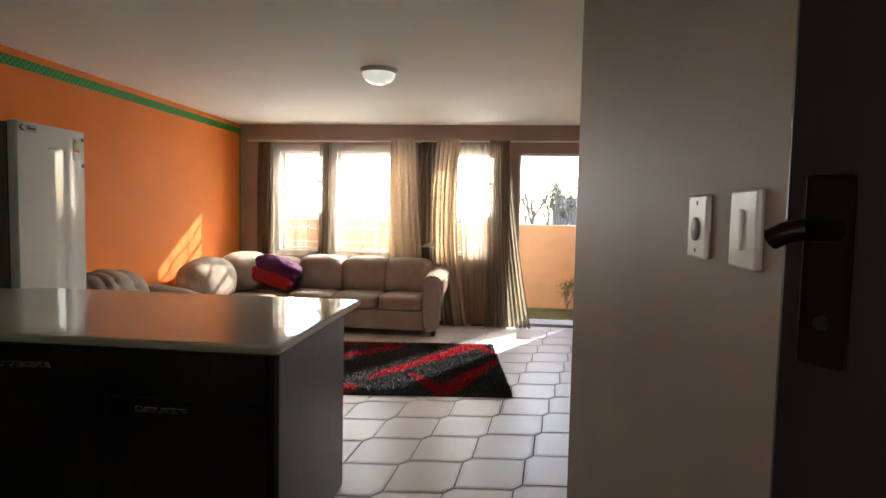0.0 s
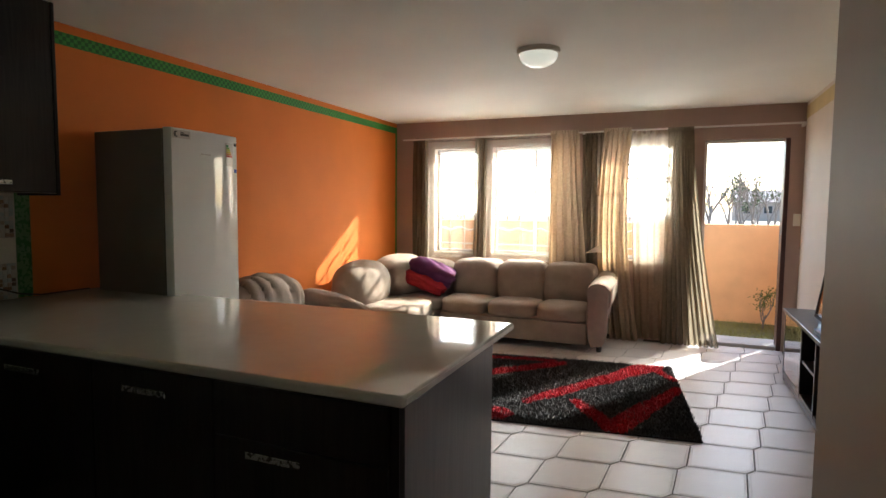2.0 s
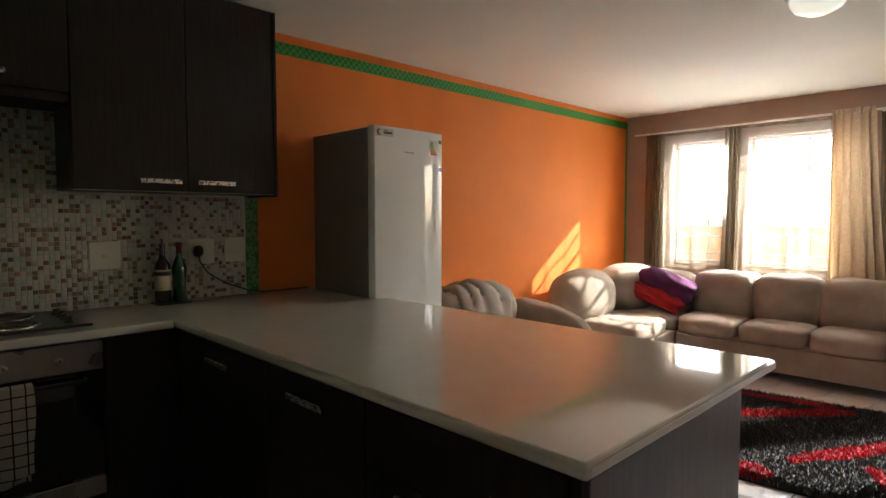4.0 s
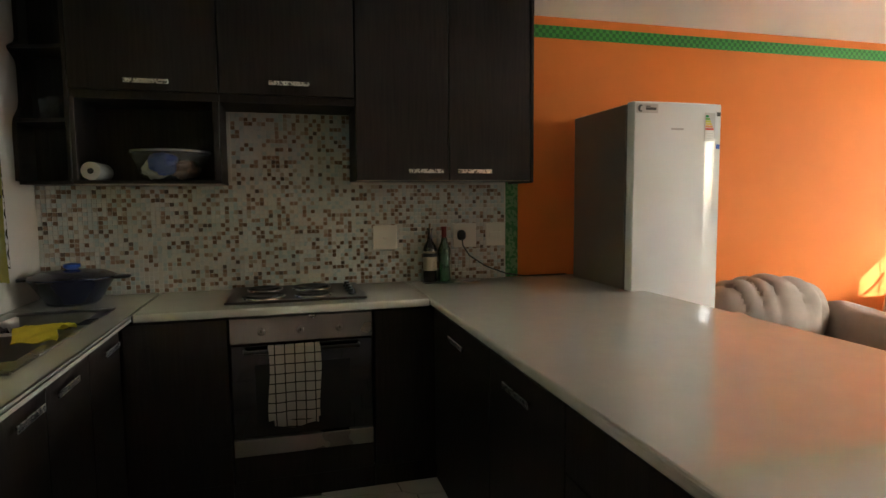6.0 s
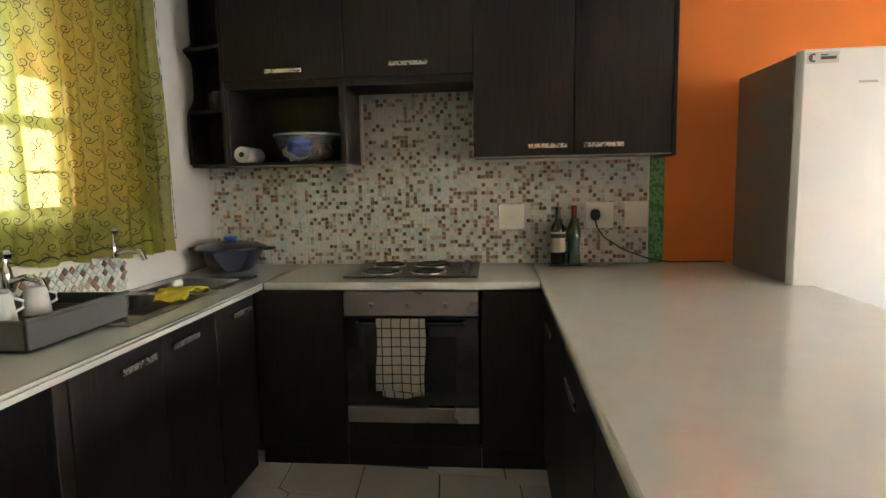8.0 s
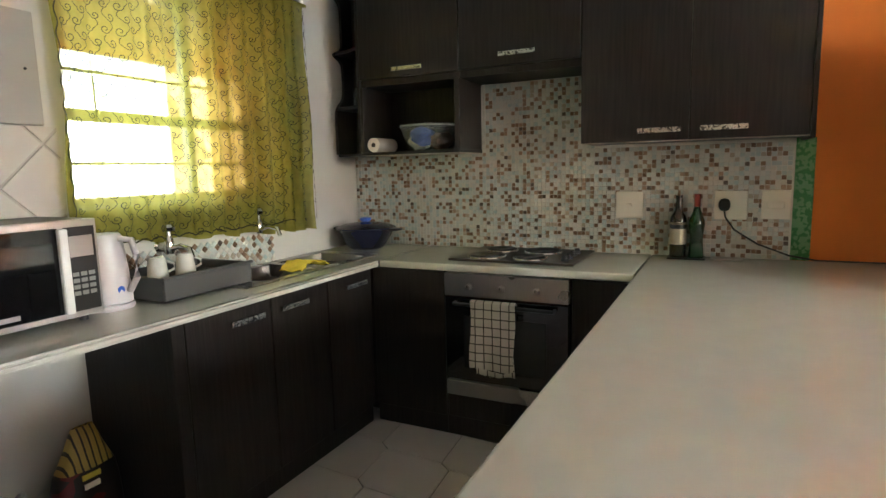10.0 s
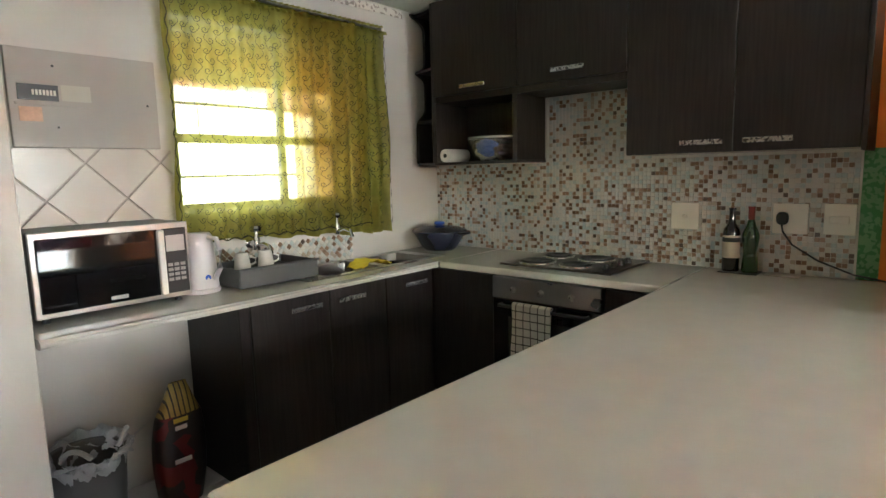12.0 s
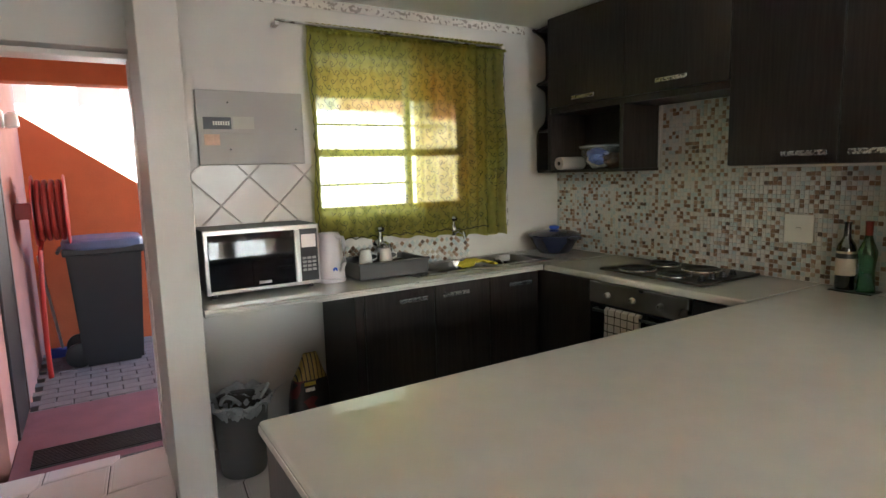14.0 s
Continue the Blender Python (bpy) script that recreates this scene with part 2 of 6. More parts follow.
struct("wall_east", B(RX, RX + 0.2, 2.315, FY + 0.2, 0, H), BEIGE, "pale beige painted living room wall")
struct("wall_entry", B(EX, RX + 0.2, 0.405, 2.31, 0, H), BEIGE_DIM, "beige painted wall beside the entrance, darkened for the dim light")
struct("wall_south", wall_with("x", WX, 0.301, -0.4, KY, H, [(-2.68, -1.60, 1.22, 2.12), (-0.74, 0.30, 0, 2.06)]), WHITE, "white painted kitchen wall with a window")
# unseen stub, added to cut the daylight that comes in by the entrance
struct("wall_entry_jamb", B(0.065, 0.30, -0.62, -0.415, 0, H), WHITE, "unseen white wall stub added to narrow the entrance against daylight")
struct("wall_entry_return", B(0.302, RX + 0.2, -0.62, -0.402, 0, H), WHITE, "white painted wall behind the entrance door")
struct("wall_pier", B(-0.86, -0.70, KY, 0.34, 0, H, 0.004), WHITE, "white painted wall end between door and counter")
struct("ceiling", B(WX - 0.2, RX + 0.2, -0.62, FY + 0.2, H, H + 0.15), CEIL, "flat white painted ceiling", "ceiling")
struct("floor", B(WX, RX, -0.4, FY + 0.2, -0.12, -0.008), GROUT, "dark grout between pale floor tiles", "floor")

# ---- peninsula body and worktop ----
MATS["white_worktop"].node_tree.nodes["Principled BSDF"].inputs["IOR"].default_value = 2.0
MATS["dark_wood_laminate"].node_tree.nodes["Principled BSDF"].inputs["Specular IOR Level"].default_value = 0.3
PEN_Y0, PEN_Y1, PEN_X, CT = 1.648, 2.74, -0.775, 0.88
pen = thing("peninsula_cabinet", "dark wood veneer peninsula base cabinet", "cabinet", (-2, 2, 0))
part("body", B(WX, PEN_X - 0.03, PEN_Y0 + 0.03, PEN_Y1 - 0.28, 0, CT - 0.036), WOOD, pen)
ptop = thing("peninsula_worktop", "glossy white peninsula worktop with rounded edge", "worktop", (-2, 2, CT))
part("slab", B(WX, PEN_X - 0.002, PEN_Y0, PEN_Y1, CT - 0.034, CT, 0.011, 3), TOP, ptop)
part("edge_band", B(PEN_X - 0.002, PEN_X, PEN_Y0 + 0.012, PEN_Y1 - 0.012, CT - 0.026, CT - 0.008, 0.0005), material("pale_edge_band", (0.70, 0.66, 0.62), 0.4, vary=0.05), ptop, "thin pale edge band")

# ---- more materials ----
def two_tone(name, a, b, mask, rough=0.6, bump=0.0, bump_scale=80):
    """Colour a, with colour b where mask(N, L, position socket) gives 1."""
    m = material(name, a, rough, vary=0.12, scale=14, bump=bump, bump_scale=bump_scale)
    N, L = m.node_tree.nodes, m.node_tree.links
    bs = N["Principled BSDF"]
    tc = N.new("ShaderNodeTexCoord")
    was = bs.inputs["Base Color"].links[0].from_socket
    mx = N.new("ShaderNodeMix")
    mx.data_type = "RGBA"
    L.new(mask(N, L, tc.outputs["Object"]), mx.inputs[0])
    L.new(was, mx.inputs[6])
    mx.inputs[7].default_value = (*b, 1)
    L.new(mx.outputs[2], bs.inputs["Base Color"])
    return m


def math_node(N, L, op, a, b=None, c=None):
    n = N.new("ShaderNodeMath")
    n.operation = op
    for i, v in enumerate((a, b, c)):
        if v is None:
            continue
        if isinstance(v, (int, float)):
            n.inputs[i].default_value = v
        else:
            L.new(v, n.inputs[i])
    return n.outputs[0]


def grid_mask(step, width, axes=(1, 2), shift=(0.0, 0.0)):
    def f(N, L, pos):
        sp = N.new("ShaderNodeSeparateXYZ")
        L.new(pos, sp.inputs[0])
        lines = []
        for ax, sh in zip(axes, shift):
            m1 = math_node(N, L, "PINGPONG", math_node(N, L, "ADD", sp.outputs[ax], 10 * step + sh), step / 2)
            lines.append(math_node(N, L, "LESS_THAN", m1, width / 2))
        return math_node(N, L, "MAXIMUM", lines[0], lines[1])
    return f


def checker_mask(size):
    def f(N, L, pos):
        c = N.new("ShaderNodeTexChecker")
        c.inputs["Scale"].default_value = 1 / size
        c.inputs["Color1"].default_value, c.inputs["Color2"].default_value = (0, 0, 0, 1), (1, 1, 1, 1)
        L.new(pos, c.inputs[0])
        return c.outputs["Fac"]
    return f


def speckle_mask(scale, limit):
    def f(N, L, pos):
        v = N.new("ShaderNodeTexVoronoi")
        v.inputs["Scale"].default_value = scale
        L.new(pos, v.inputs[0])
        sp = N.new("ShaderNodeSeparateColor")
        L.new(v.outputs["Color"], sp.inputs[0])
        return math_node(N, L, "GREATER_THAN", sp.outputs[0], limit)
    return f


BAND = two_tone("green_checked_border", (0.05, 0.30, 0.03), (0.02, 0.15, 0.015), checker_mask(0.022), 0.6)
STRIPE = two_tone("green_sponged_stripe", (0.15, 0.29, 0.13), (0.05, 0.19, 0.05), speckle_mask(70, 0.55), 0.6)
TOWEL = two_tone("checked_towel", (0.62, 0.57, 0.52), (0.035, 0.025, 0.022), grid_mask(0.042, 0.005, (1, 2), (0.013, 0.01)), 0.95, 0.4, 300)
HANDLE = two_tone("mosaic_chrome", (0.80, 0.80, 0.80), (0.12, 0.12, 0.12), speckle_mask(130, 0.68), 0.2)
HANDLE.node_tree.nodes["Principled BSDF"].inputs["Metallic"].default_value = 0.78
GREYPL = material("grey_plastic", (0.088, 0.086, 0.084), 0.45, vary=0.08)
SILVER = material("silver_plastic", (0.50, 0.48, 0.47), 0.3, metal=0.6, vary=0.05)
KETTLE = material("white_kettle_plastic", (0.62, 0.58, 0.60), 0.3, vary=0.04)
CUP = material("white_china", (0.66, 0.64, 0.60), 0.15, vary=0.03, coat=0.4)
YELLOW = material("yellow_cloth", (0.62, 0.50, 0.03), 0.95, vary=0.15, scale=30, bump=0.4, bump_scale=200)
NAVY = material("navy_enamel", (0.018, 0.022, 0.05), 0.25, vary=0.2, coat=0.3)
BLUE = material("blue_plastic", (0.03, 0.10, 0.55), 0.4, vary=0.1)
DBGREY = material("grey_metal_cover", (0.35, 0.325, 0.29), 0.45, vary=0.05, scale=2)
WALLTILE = material("white_wall_tile", (0.52, 0.48, 0.43), 0.28, vary=0.05, coat=0.1, rand=0.1)
TILEGROUT = material("brown_tile_grout", (0.45, 0.405, 0.355), 0.9, vary=0.1)
WINEGREEN = material("green_bottle_glass", (0.015, 0.10, 0.025), 0.06, vary=0.1, coat=0.6, trans=0.4)
WINEDARK = material("dark_bottle_glass", (0.012, 0.010, 0.008), 0.06, vary=0.1, coat=0.6)
LABEL = material("paper_label", (0.50, 0.42, 0.32), 0.8, vary=0.1)
FOIL = material("red_foil", (0.20, 0.03, 0.02), 0.35, vary=0.1, metal=0.4)
def thin_clear(name, tint, solid):
    """Thin clear plastic or glass: mostly open, with a glossy skin."""
    m = material(name, tint, 0.08, vary=0.03)
    N, L = m.node_tree.nodes, m.node_tree.links
    tp, mx = N.new("ShaderNodeBsdfTransparent"), N.new("ShaderNodeMixShader")
    tp.inputs[0].default_value = (0.93, 0.95, 0.96, 1)
    mx.inputs[0].default_value = solid
    L.new(tp.outputs[0], mx.inputs[1]), L.new(N["Principled BSDF"].outputs[0], mx.inputs[2]), L.new(mx.outputs[0], N["Material Output"].inputs[0])
    return m


CLEAR = thin_clear("clear_plastic", (0.55, 0.57, 0.58), 0.16)
PAPER = material("paper_roll", (0.66, 0.63, 0.60), 0.95, vary=0.04, bump=0.2)
MOSGROUT = material("mosaic_grout", (0.60, 0.57, 0.51), 0.9, vary=0.1)
LINER = material("bin_liner_plastic", (0.34, 0.35, 0.36), 0.3, vary=0.15, trans=0.2)
BAGRED = two_tone("printed_bag_red_black", (0.018, 0.014, 0.014), (0.11, 0.008, 0.010), speckle_mask(16, 0.78), 0.35)
BAGYEL = two_tone("printed_bag_yellow_stripes", (0.34, 0.24, 0.05), (0.02, 0.015, 0.01), grid_mask(0.022, 0.006, (0, 0), (0, 0)), 0.35)
PRINT_Y = material("yellow_print", (0.55, 0.42, 0.04), 0.5, vary=0.05)
PRINT_W = material("white_print", (0.60, 0.58, 0.55), 0.5, vary=0.05)


def mosaic_material(name, single_tiles):
    m = material(name, (0.5, 0.48, 0.44), 0.22, vary=0.1, coat=0.2)
    N, L = m.node_tree.nodes, m.node_tree.links
    bs = N["Principled BSDF"]
    g, r = N.new("ShaderNodeObjectInfo" if single_tiles else "ShaderNodeNewGeometry"), N.new("ShaderNodeValToRGB")
    r.color_ramp.interpolation = "CONSTANT"
    tones = [(0.0, (0.56, 0.55, 0.50)), (0.22, (0.50, 0.53, 0.50)), (0.42, (0.43, 0.49, 0.48)), (0.56, (0.57, 0.54, 0.47)), (0.68, (0.42, 0.36, 0.29)),
             (0.75, (0.27, 0.18, 0.12)), (0.84, (0.20, 0.13, 0.085)), (0.91, (0.36, 0.25, 0.18)), (0.965, (0.15, 0.12, 0.10))]
    el = r.color_ramp.elements
    while len(el) < len(tones):
        el.new(0.5)
    for e, (p, c) in zip(el, tones):
        e.position, e.color = p, (*c, 1)
    L.new(g.outputs["Random" if single_tiles else "Random Per Island"], r.inputs[0]), L.new(r.outputs[0], bs.inputs["Base Color"])
    return m


MOSAIC, MOSAIC_ONE = mosaic_material("glass_mosaic", False), mosaic_material("glass_mosaic_tile", True)


def tiles_mesh(cells, thick, axis, at):
    """Small square tiles as one mesh: cells of (a, b, half size) on the plane across axis at place at."""
    verts, faces = [], []
    for a, b, h in cells:
        k = len(verts)
        for d, s in ((0.0, h), (thick, h * 0.9)):
            for p, q in ((-s, -s), (s, -s), (s, s), (-s, s)):
                verts.append((at + d, a + p, b + q) if axis == "x" else (a + p, at + d, b + q))
        faces += [(k + 4, k + 5, k + 6, k + 7)] + [(k + i, k + (i + 1) % 4, k + 4 + (i + 1) % 4, k + 4 + i) for i in range(4)]
    me = bpy.data.meshes.new("mosaic_tiles")
    me.from_pydata(verts, [], faces)
    return me


# ---- paint borders on the orange wall ----
struct("trim_green_border", B(WX, WX + 0.003, 2.27, FY, 2.283, 2.355), BAND, "green checked border painted under the ceiling", "border")
struct("trim_green_stripe", B(WX, WX + 0.004, 2.257, 2.335, CT, 1.44), STRIPE, "sponged green stripe beside the mosaic", "border")
struct("trim_green_corner", B(WX, WX + 0.003, FY - 0.035, FY, 0.0, 2.283), BAND, "thin green stripe in the wall corner", "border")
struct("trim_yellow_border", B(RX - 0.003, RX, 2.32, FY, 2.25, 2.37), material("cream_border", (0.62, 0.50, 0.22), 0.6, vary=0.08), "cream border painted along the ceiling", "border")
struct("trim_ceiling_border", B(WX + 0.3, -0.86, KY, KY + 0.003, 2.35, 2.395), two_tone("spotted_border", (0.62, 0.58, 0.52), (0.3, 0.26, 0.23), speckle_mask(70, 0.72), 0.7), "pale border with dark motifs under the ceiling", "border")

# ---- entrance ----
frame_s = thing("door_1", "white painted timber door frame of the open entrance", "door frame", (-0.2, -0.3, 0), kind="structure")
part("jamb", B(-0.745, -0.70, -0.40, -0.25, 0, 2.058, 0.004), FRAMEW, frame_s)
part("jamb", B(0.262, 0.299, -0.40, -0.30, 0, 2.03, 0.004), FRAMEW, frame_s)
part("lintel", B(-0.70, 0.299, -0.40, -0.25, 2.03, 2.058, 0.004), FRAMEW, frame_s)
part("strike_plate", B(-0.7, -0.697, -0.36, -0.335, 0.98, 1.14), BLACK, frame_s, "dark metal strike plate")

door = thing("entrance_door", "dark stained wooden entrance door standing open", "door", (0.80, -0.36, 0))
part("leaf", B(0.80, 1.56, -0.40, -0.36, 0.01, 2.0, 0.004), DOORWOOD, door)
for zz in (0.25, 0.85, 1.45):
    part("panel", B(0.94, 1.42, -0.36, -0.352, zz, zz + 0.42, 0.006), DOORWOOD, door)
hplate = part("handle_plate", B(1.502, 1.540, -0.36, -0.354, 1.228, 1.388, 0.002), material("brown_metal", (0.020, 0.010, 0.006), 0.4, metal=0.7, vary=0.3), door, "bronze handle plate with keyhole")
part("handle", tube([(1.515, -0.355, 1.342), (1.515, -0.325, 1.342), (1.519, -0.315, 1.343), (1.530, -0.312, 1.340), (1.541, -0.311, 1.334)], 0.009, 12), MATS["brown_metal"], hplate, "curved metal lever handle", True)
part("keyhole", lathe([(0.006, 0.0), (0.006, 0.003)], (1.52, -0.3545, 1.265), 12, axis="y"), BLACK, hplate)
door.matrix_basis = pose(0.690, -0.285, 0, 0, 0, 126.5)
struct("wall_recess", B(EX + 0.53, RX + 0.2, -0.40, 0.403, 0, H), BEIGE_DIM, "beige painted recess behind the entrance door, darkened for the dim light")

sw = thing("light_switch", "white plastic bell push plate on the entrance wall", "switch", (EX, 0.685, 1.337))
part("plate", B(EX - 0.009, EX, 0.644, 0.726, 1.290, 1.385, 0.004, 2), PLATE, sw)
part("button", pillow(EX - 0.014, EX - 0.007, 0.668, 0.702, 1.316, 1.352, 2.2, 10, 8), material("grey_button", (0.25, 0.22, 0.19), 0.4), sw, "oval grey push button", True)
for zz in (1.302, 1.373):
    part("screw", lathe([(0.003, -0.0105), (0.003, -0.009)], (EX, 0.685, zz), 10, axis="x"), STEEL, sw)
sw = thing("light_switch", "white plastic light switch plate on the entrance wall", "switch", (EX, 0.512, 1.338))
part("plate", B(EX - 0.010, EX, 0.471, 0.553, 1.290, 1.386, 0.004, 2), PLATE, sw)
part("rocker", B(EX - 0.014, EX - 0.010, 0.506, 0.518, 1.312, 1.362, 0.002), PLATE, sw)

# ---- base cabinets and worktops ----
def handle(parent, x, y, z, along, length=0.17):
    """A flat bar handle with a mosaic face, on two stubs."""
    h, d = length / 2, 0.022
    if along == "y":
        hd = part("handle", B(x + d - 0.008, x + d, y - h, y + h, z - 0.011, z + 0.011, 0.002), HANDLE, parent, "chrome mosaic bar handle")
        for s in (-h + 0.02, h - 0.02):
            part("stub", B(x, x + d - 0.008, y + s - 0.006, y + s + 0.006, z - 0.005, z + 0.005), CHROME, hd)
    else:
        sg = 1 if along == "x" else -1
        y0, y1 = sorted((y + sg * (d - 0.008), y + sg * d))
        hd = part("handle", B(x - h, x + h, y0, y1, z - 0.011, z + 0.011, 0.002), HANDLE, parent, "chrome mosaic bar handle")
        for s in (-h + 0.02, h - 0.02):
            a, b = sorted((y, y + sg * (d - 0.008)))
            part("stub", B(x + s - 0.006, x + s + 0.006, a, b, z - 0.005, z + 0.005), CHROME, hd)


FX = -2.79           # front of the cooker run
FYS = 0.338          # front of the sink run
filler = thing("base_cabinet", "dark wood corner base panel beside the oven", "cabinet", (-3.0, 0.5, 0), "base cabinets")
part("body", B(WX, FX - 0.02, KY, 0.752, 0.10, CT - 0.036), WOOD, filler)
part("door", B(FX - 0.02, FX, FYS + 0.004, 0.752, 0.10, CT - 0.042, 0.002), WOOD, filler)
part("plinth", B(FX - 0.03, FX - 0.015, FYS, 0.752, 0, 0.10), WOOD, filler)
filler = thing("base_cabinet", "dark wood base cabinet beside the oven", "cabinet", (-3.0, 1.5, 0), "base cabinets")
part("body", B(WX, FX - 0.02, 1.382, PEN_Y0 + 0.028, 0.10, CT - 0.036), WOOD, filler)
part("door", B(FX - 0.02, FX, 1.385, PEN_Y0 + 0.026, 0.10, CT - 0.042, 0.002), WOOD, filler)
part("plinth", B(FX - 0.03, FX - 0.015, 1.382, PEN_Y0 + 0.03, 0, 0.10), WOOD, filler)

oven = thing("oven", "built-in electric oven with steel panel and black glass door", "oven", (-3.0, 1.03, 0))
part("body", B(WX + 0.05, FX - 0.03, 0.760, 1.374, 0.12, CT - 0.036), BLACK, oven)
part("control_panel", B(FX - 0.03, FX + 0.012, 0.760, 1.374, 0.726, 0.838, 0.003), STEEL, oven, "brushed steel control panel")
for yy in (0.892, 1.056, 1.226):
    k = part("knob", lathe([(0.0175, 0), (0.0175, 0.004), (0.0145, 0.006), (0.013, 0.022), (0.010, 0.024), (0, 0.024)], (FX + 0.012, yy, 0.776), 24, axis="x"), STEEL, oven, "", True)
    part("pointer", B(FX + 0.036, FX + 0.038, yy - 0.0015, yy + 0.0015, 0.776, 0.788), BLACK, k)
dr = part("door", B(FX - 0.03, FX + 0.008, 0.762, 1.372, 0.305, 0.720, 0.003), BLACKGLASS, oven, "black glass oven door")
part("bar_handle", tube([(FX + 0.008, 0.82, 0.695), (FX + 0.045, 0.82, 0.695), (FX + 0.045, 1.31, 0.695), (FX + 0.008, 1.31, 0.695)], 0.008, 10), BLACK, dr, "", True)
part("window_seal", B(FX + 0.008, FX + 0.0095, 0.86, 1.27, 0.37, 0.63, 0.0), BLACK, dr)
part("trim_strip", B(FX - 0.03, FX + 0.010, 0.762, 1.372, 0.222, 0.296, 0.003), STEEL, oven, "brushed steel lower strip")
part("kick_panel", B(FX - 0.04, FX - 0.005, 0.762, 1.372, 0.10, 0.216, 0.003), WOOD, oven)
part("plinth", B(FX - 0.03, FX - 0.015, 0.754, 1.380, 0, 0.10), WOOD, oven)


def towel_front(z0, z1, y0, y1, x, seed):
    def f(u, v):
        z = z1 + (z0 - z1) * v
        yy = y0 + (y1 - y0) * u + 0.006 * math.sin(v * 5 + seed)
        xx = x + 0.006 * math.sin(u * 9 + seed) * v + 0.004 * noise.noise(Vector((u * 4, v * 4, seed)))
        return (xx, yy, z + 0.008 * math.sin(u * 7 + seed) * v)
    return sheet(f, 16, 22, 0.004)


tw = thing("dish_towel", "white dish towel with dark grid hung on the oven door", "towel", (FX, 1.0, 0.4))
part("front_fold", towel_front(0.392, 0.716, 0.918, 1.135, FX + 0.064, 0.3), TOWEL, tw, "", True)
part("back_fold", towel_front(0.352, 0.709, 0.932, 1.122, FX + 0.030, 2.0), TOWEL, tw, "", True)
part("top_fold", sheet(lambda u, v: (FX + 0.047 + 0.017 * math.cos(math.pi * v), 0.918 + 0.217 * u, 0.709 + 0.014 * math.sin(math.pi * v)), 8, 10, 0.004), TOWEL, tw, "", True)

edges = [-1.575, -2.04, -2.41, -2.775]
handles_x = [-1.90, -2.17, -2.625]
for i in range(3):
    x1, x0 = edges[i], edges[i + 1]
    c = thing("base_cabinet", "dark wood sink base cabinet with bar handle", "cabinet", (x0, 0, 0), "base cabinets")
    part("body", B(x0 + 0.002, x1, KY, FYS - 0.02, 0.10, 0.70), WOOD, c)
    d = part("door", B(x0 + 0.003, x1 - (0.05 if i == 0 else 0.003), FYS - 0.02, FYS, 0.10, CT - 0.042, 0.002), WOOD, c)
    handle(d, handles_x[i], FYS, 0.78, "x")
    part("plinth", B(x0, x1, FYS - 0.036, FYS - 0.021, 0, 0.10), WOOD, c)
    if i == 0:
        part("side_panel", B(x1 - 0.048, x1 + 0.004, KY, FYS - 0.003, 0, CT - 0.036, 0.002), WOOD, c)

# sink run worktop, with an opening for the sink
SX0, SX1, SY0, SY1 = -2.93, -1.98, -0.10, 0.275
CF = 0.388


def slab_with_hole(o, i, z0, z1):
    """A slab o = (x0, x1, y0, y1) with a rectangular hole i through it."""
    bm = bmesh.new()
    def ring(r, z):
        return [bm.verts.new(p) for p in ((r[0], r[2], z), (r[1], r[2], z), (r[1], r[3], z), (r[0], r[3], z))]
    ot, it, ob_, ib = ring(o, z1), ring(i, z1), ring(o, z0), ring(i, z0)
    for k in range(4):
        n = (k + 1) % 4
        bm.faces.new((ot[k], ot[n], it[n], it[k])), bm.faces.new((ob_[k], ob_[n], ib[n], ib[k]))
        bm.faces.new((ot[k], ot[n], ob_[n], ob_[k])), bm.faces.new((it[k], it[n], ib[n], ib[k]))
    front = [e for e in bm.edges if all(abs(v.co.y - o[3]) < 1e-5 for v in e.verts) and abs(e.verts[0].co.z - e.verts[1].co.z) < 1e-5]
    bmesh.ops.bevel(bm, geom=front, offset=0.012, segments=3, affect="EDGES")
    return bm


bm = slab_with_hole((WX, -0.862, KY, CF), (SX0, SX1, SY0, SY1), CT - 0.034, CT)
wt = thing("sink_worktop", "glossy white worktop around the sink", "worktop", (-2, 0, CT))
part("slab", bm, TOP, wt)
part("backing_board", B(-1.56, -0.88, KY + 0.01, CF - 0.03, CT - 0.037, CT - 0.0345), MATS["pale_edge_band"], wt, "raw pale underside")
wt = thing("hob_worktop", "glossy white worktop under the hob", "worktop", (-3, 1, CT))
part("slab", B(WX, -2.787, CF + 0.003, PEN_Y0 - 0.003, CT - 0.034, CT), TOP, wt)
part("front_edge", B(-2.787, -2.775, CF + 0.003, PEN_Y0 - 0.003, CT - 0.034, CT - 0.0005, 0.0055, 3), TOP, wt, "rounded front edge", True)
struct("trim_worktop_joint", B(WX, -2.773, CF, CF + 0.003, CT - 0.033, CT - 0.001), BLACK, "thin dark joint between worktops", "trim")

sink = thing("sink", "stainless steel double bowl kitchen sink set in the worktop", "sink", (-2.4, 0.1, 0.7))
bm = bmesh.new()
bowls = [(-2.87, -2.52), (-2.46, -2.10)]
ys0, ys1 = -0.055, 0.245
for a in ((SX0 - 0.015, bowls[0][0], SY0 - 0.01, SY1 + 0.01), (bowls[0][1], bowls[1][0], SY0 - 0.01, SY1 + 0.01), (bowls[1][1], SX1 + 0.015, SY0 - 0.01, SY1 + 0.01),
          (bowls[0][0], bowls[0][1], SY0 - 0.01, ys0), (bowls[0][0], bowls[0][1], ys1, SY1 + 0.01), (bowls[1][0], bowls[1][1], SY0 - 0.01, ys0), (bowls[1][0], bowls[1][1], ys1, SY1 + 0.01)):
    box(bm, *a, CT + 0.001, CT + 0.007)
part("rim", bm, STEEL, sink)
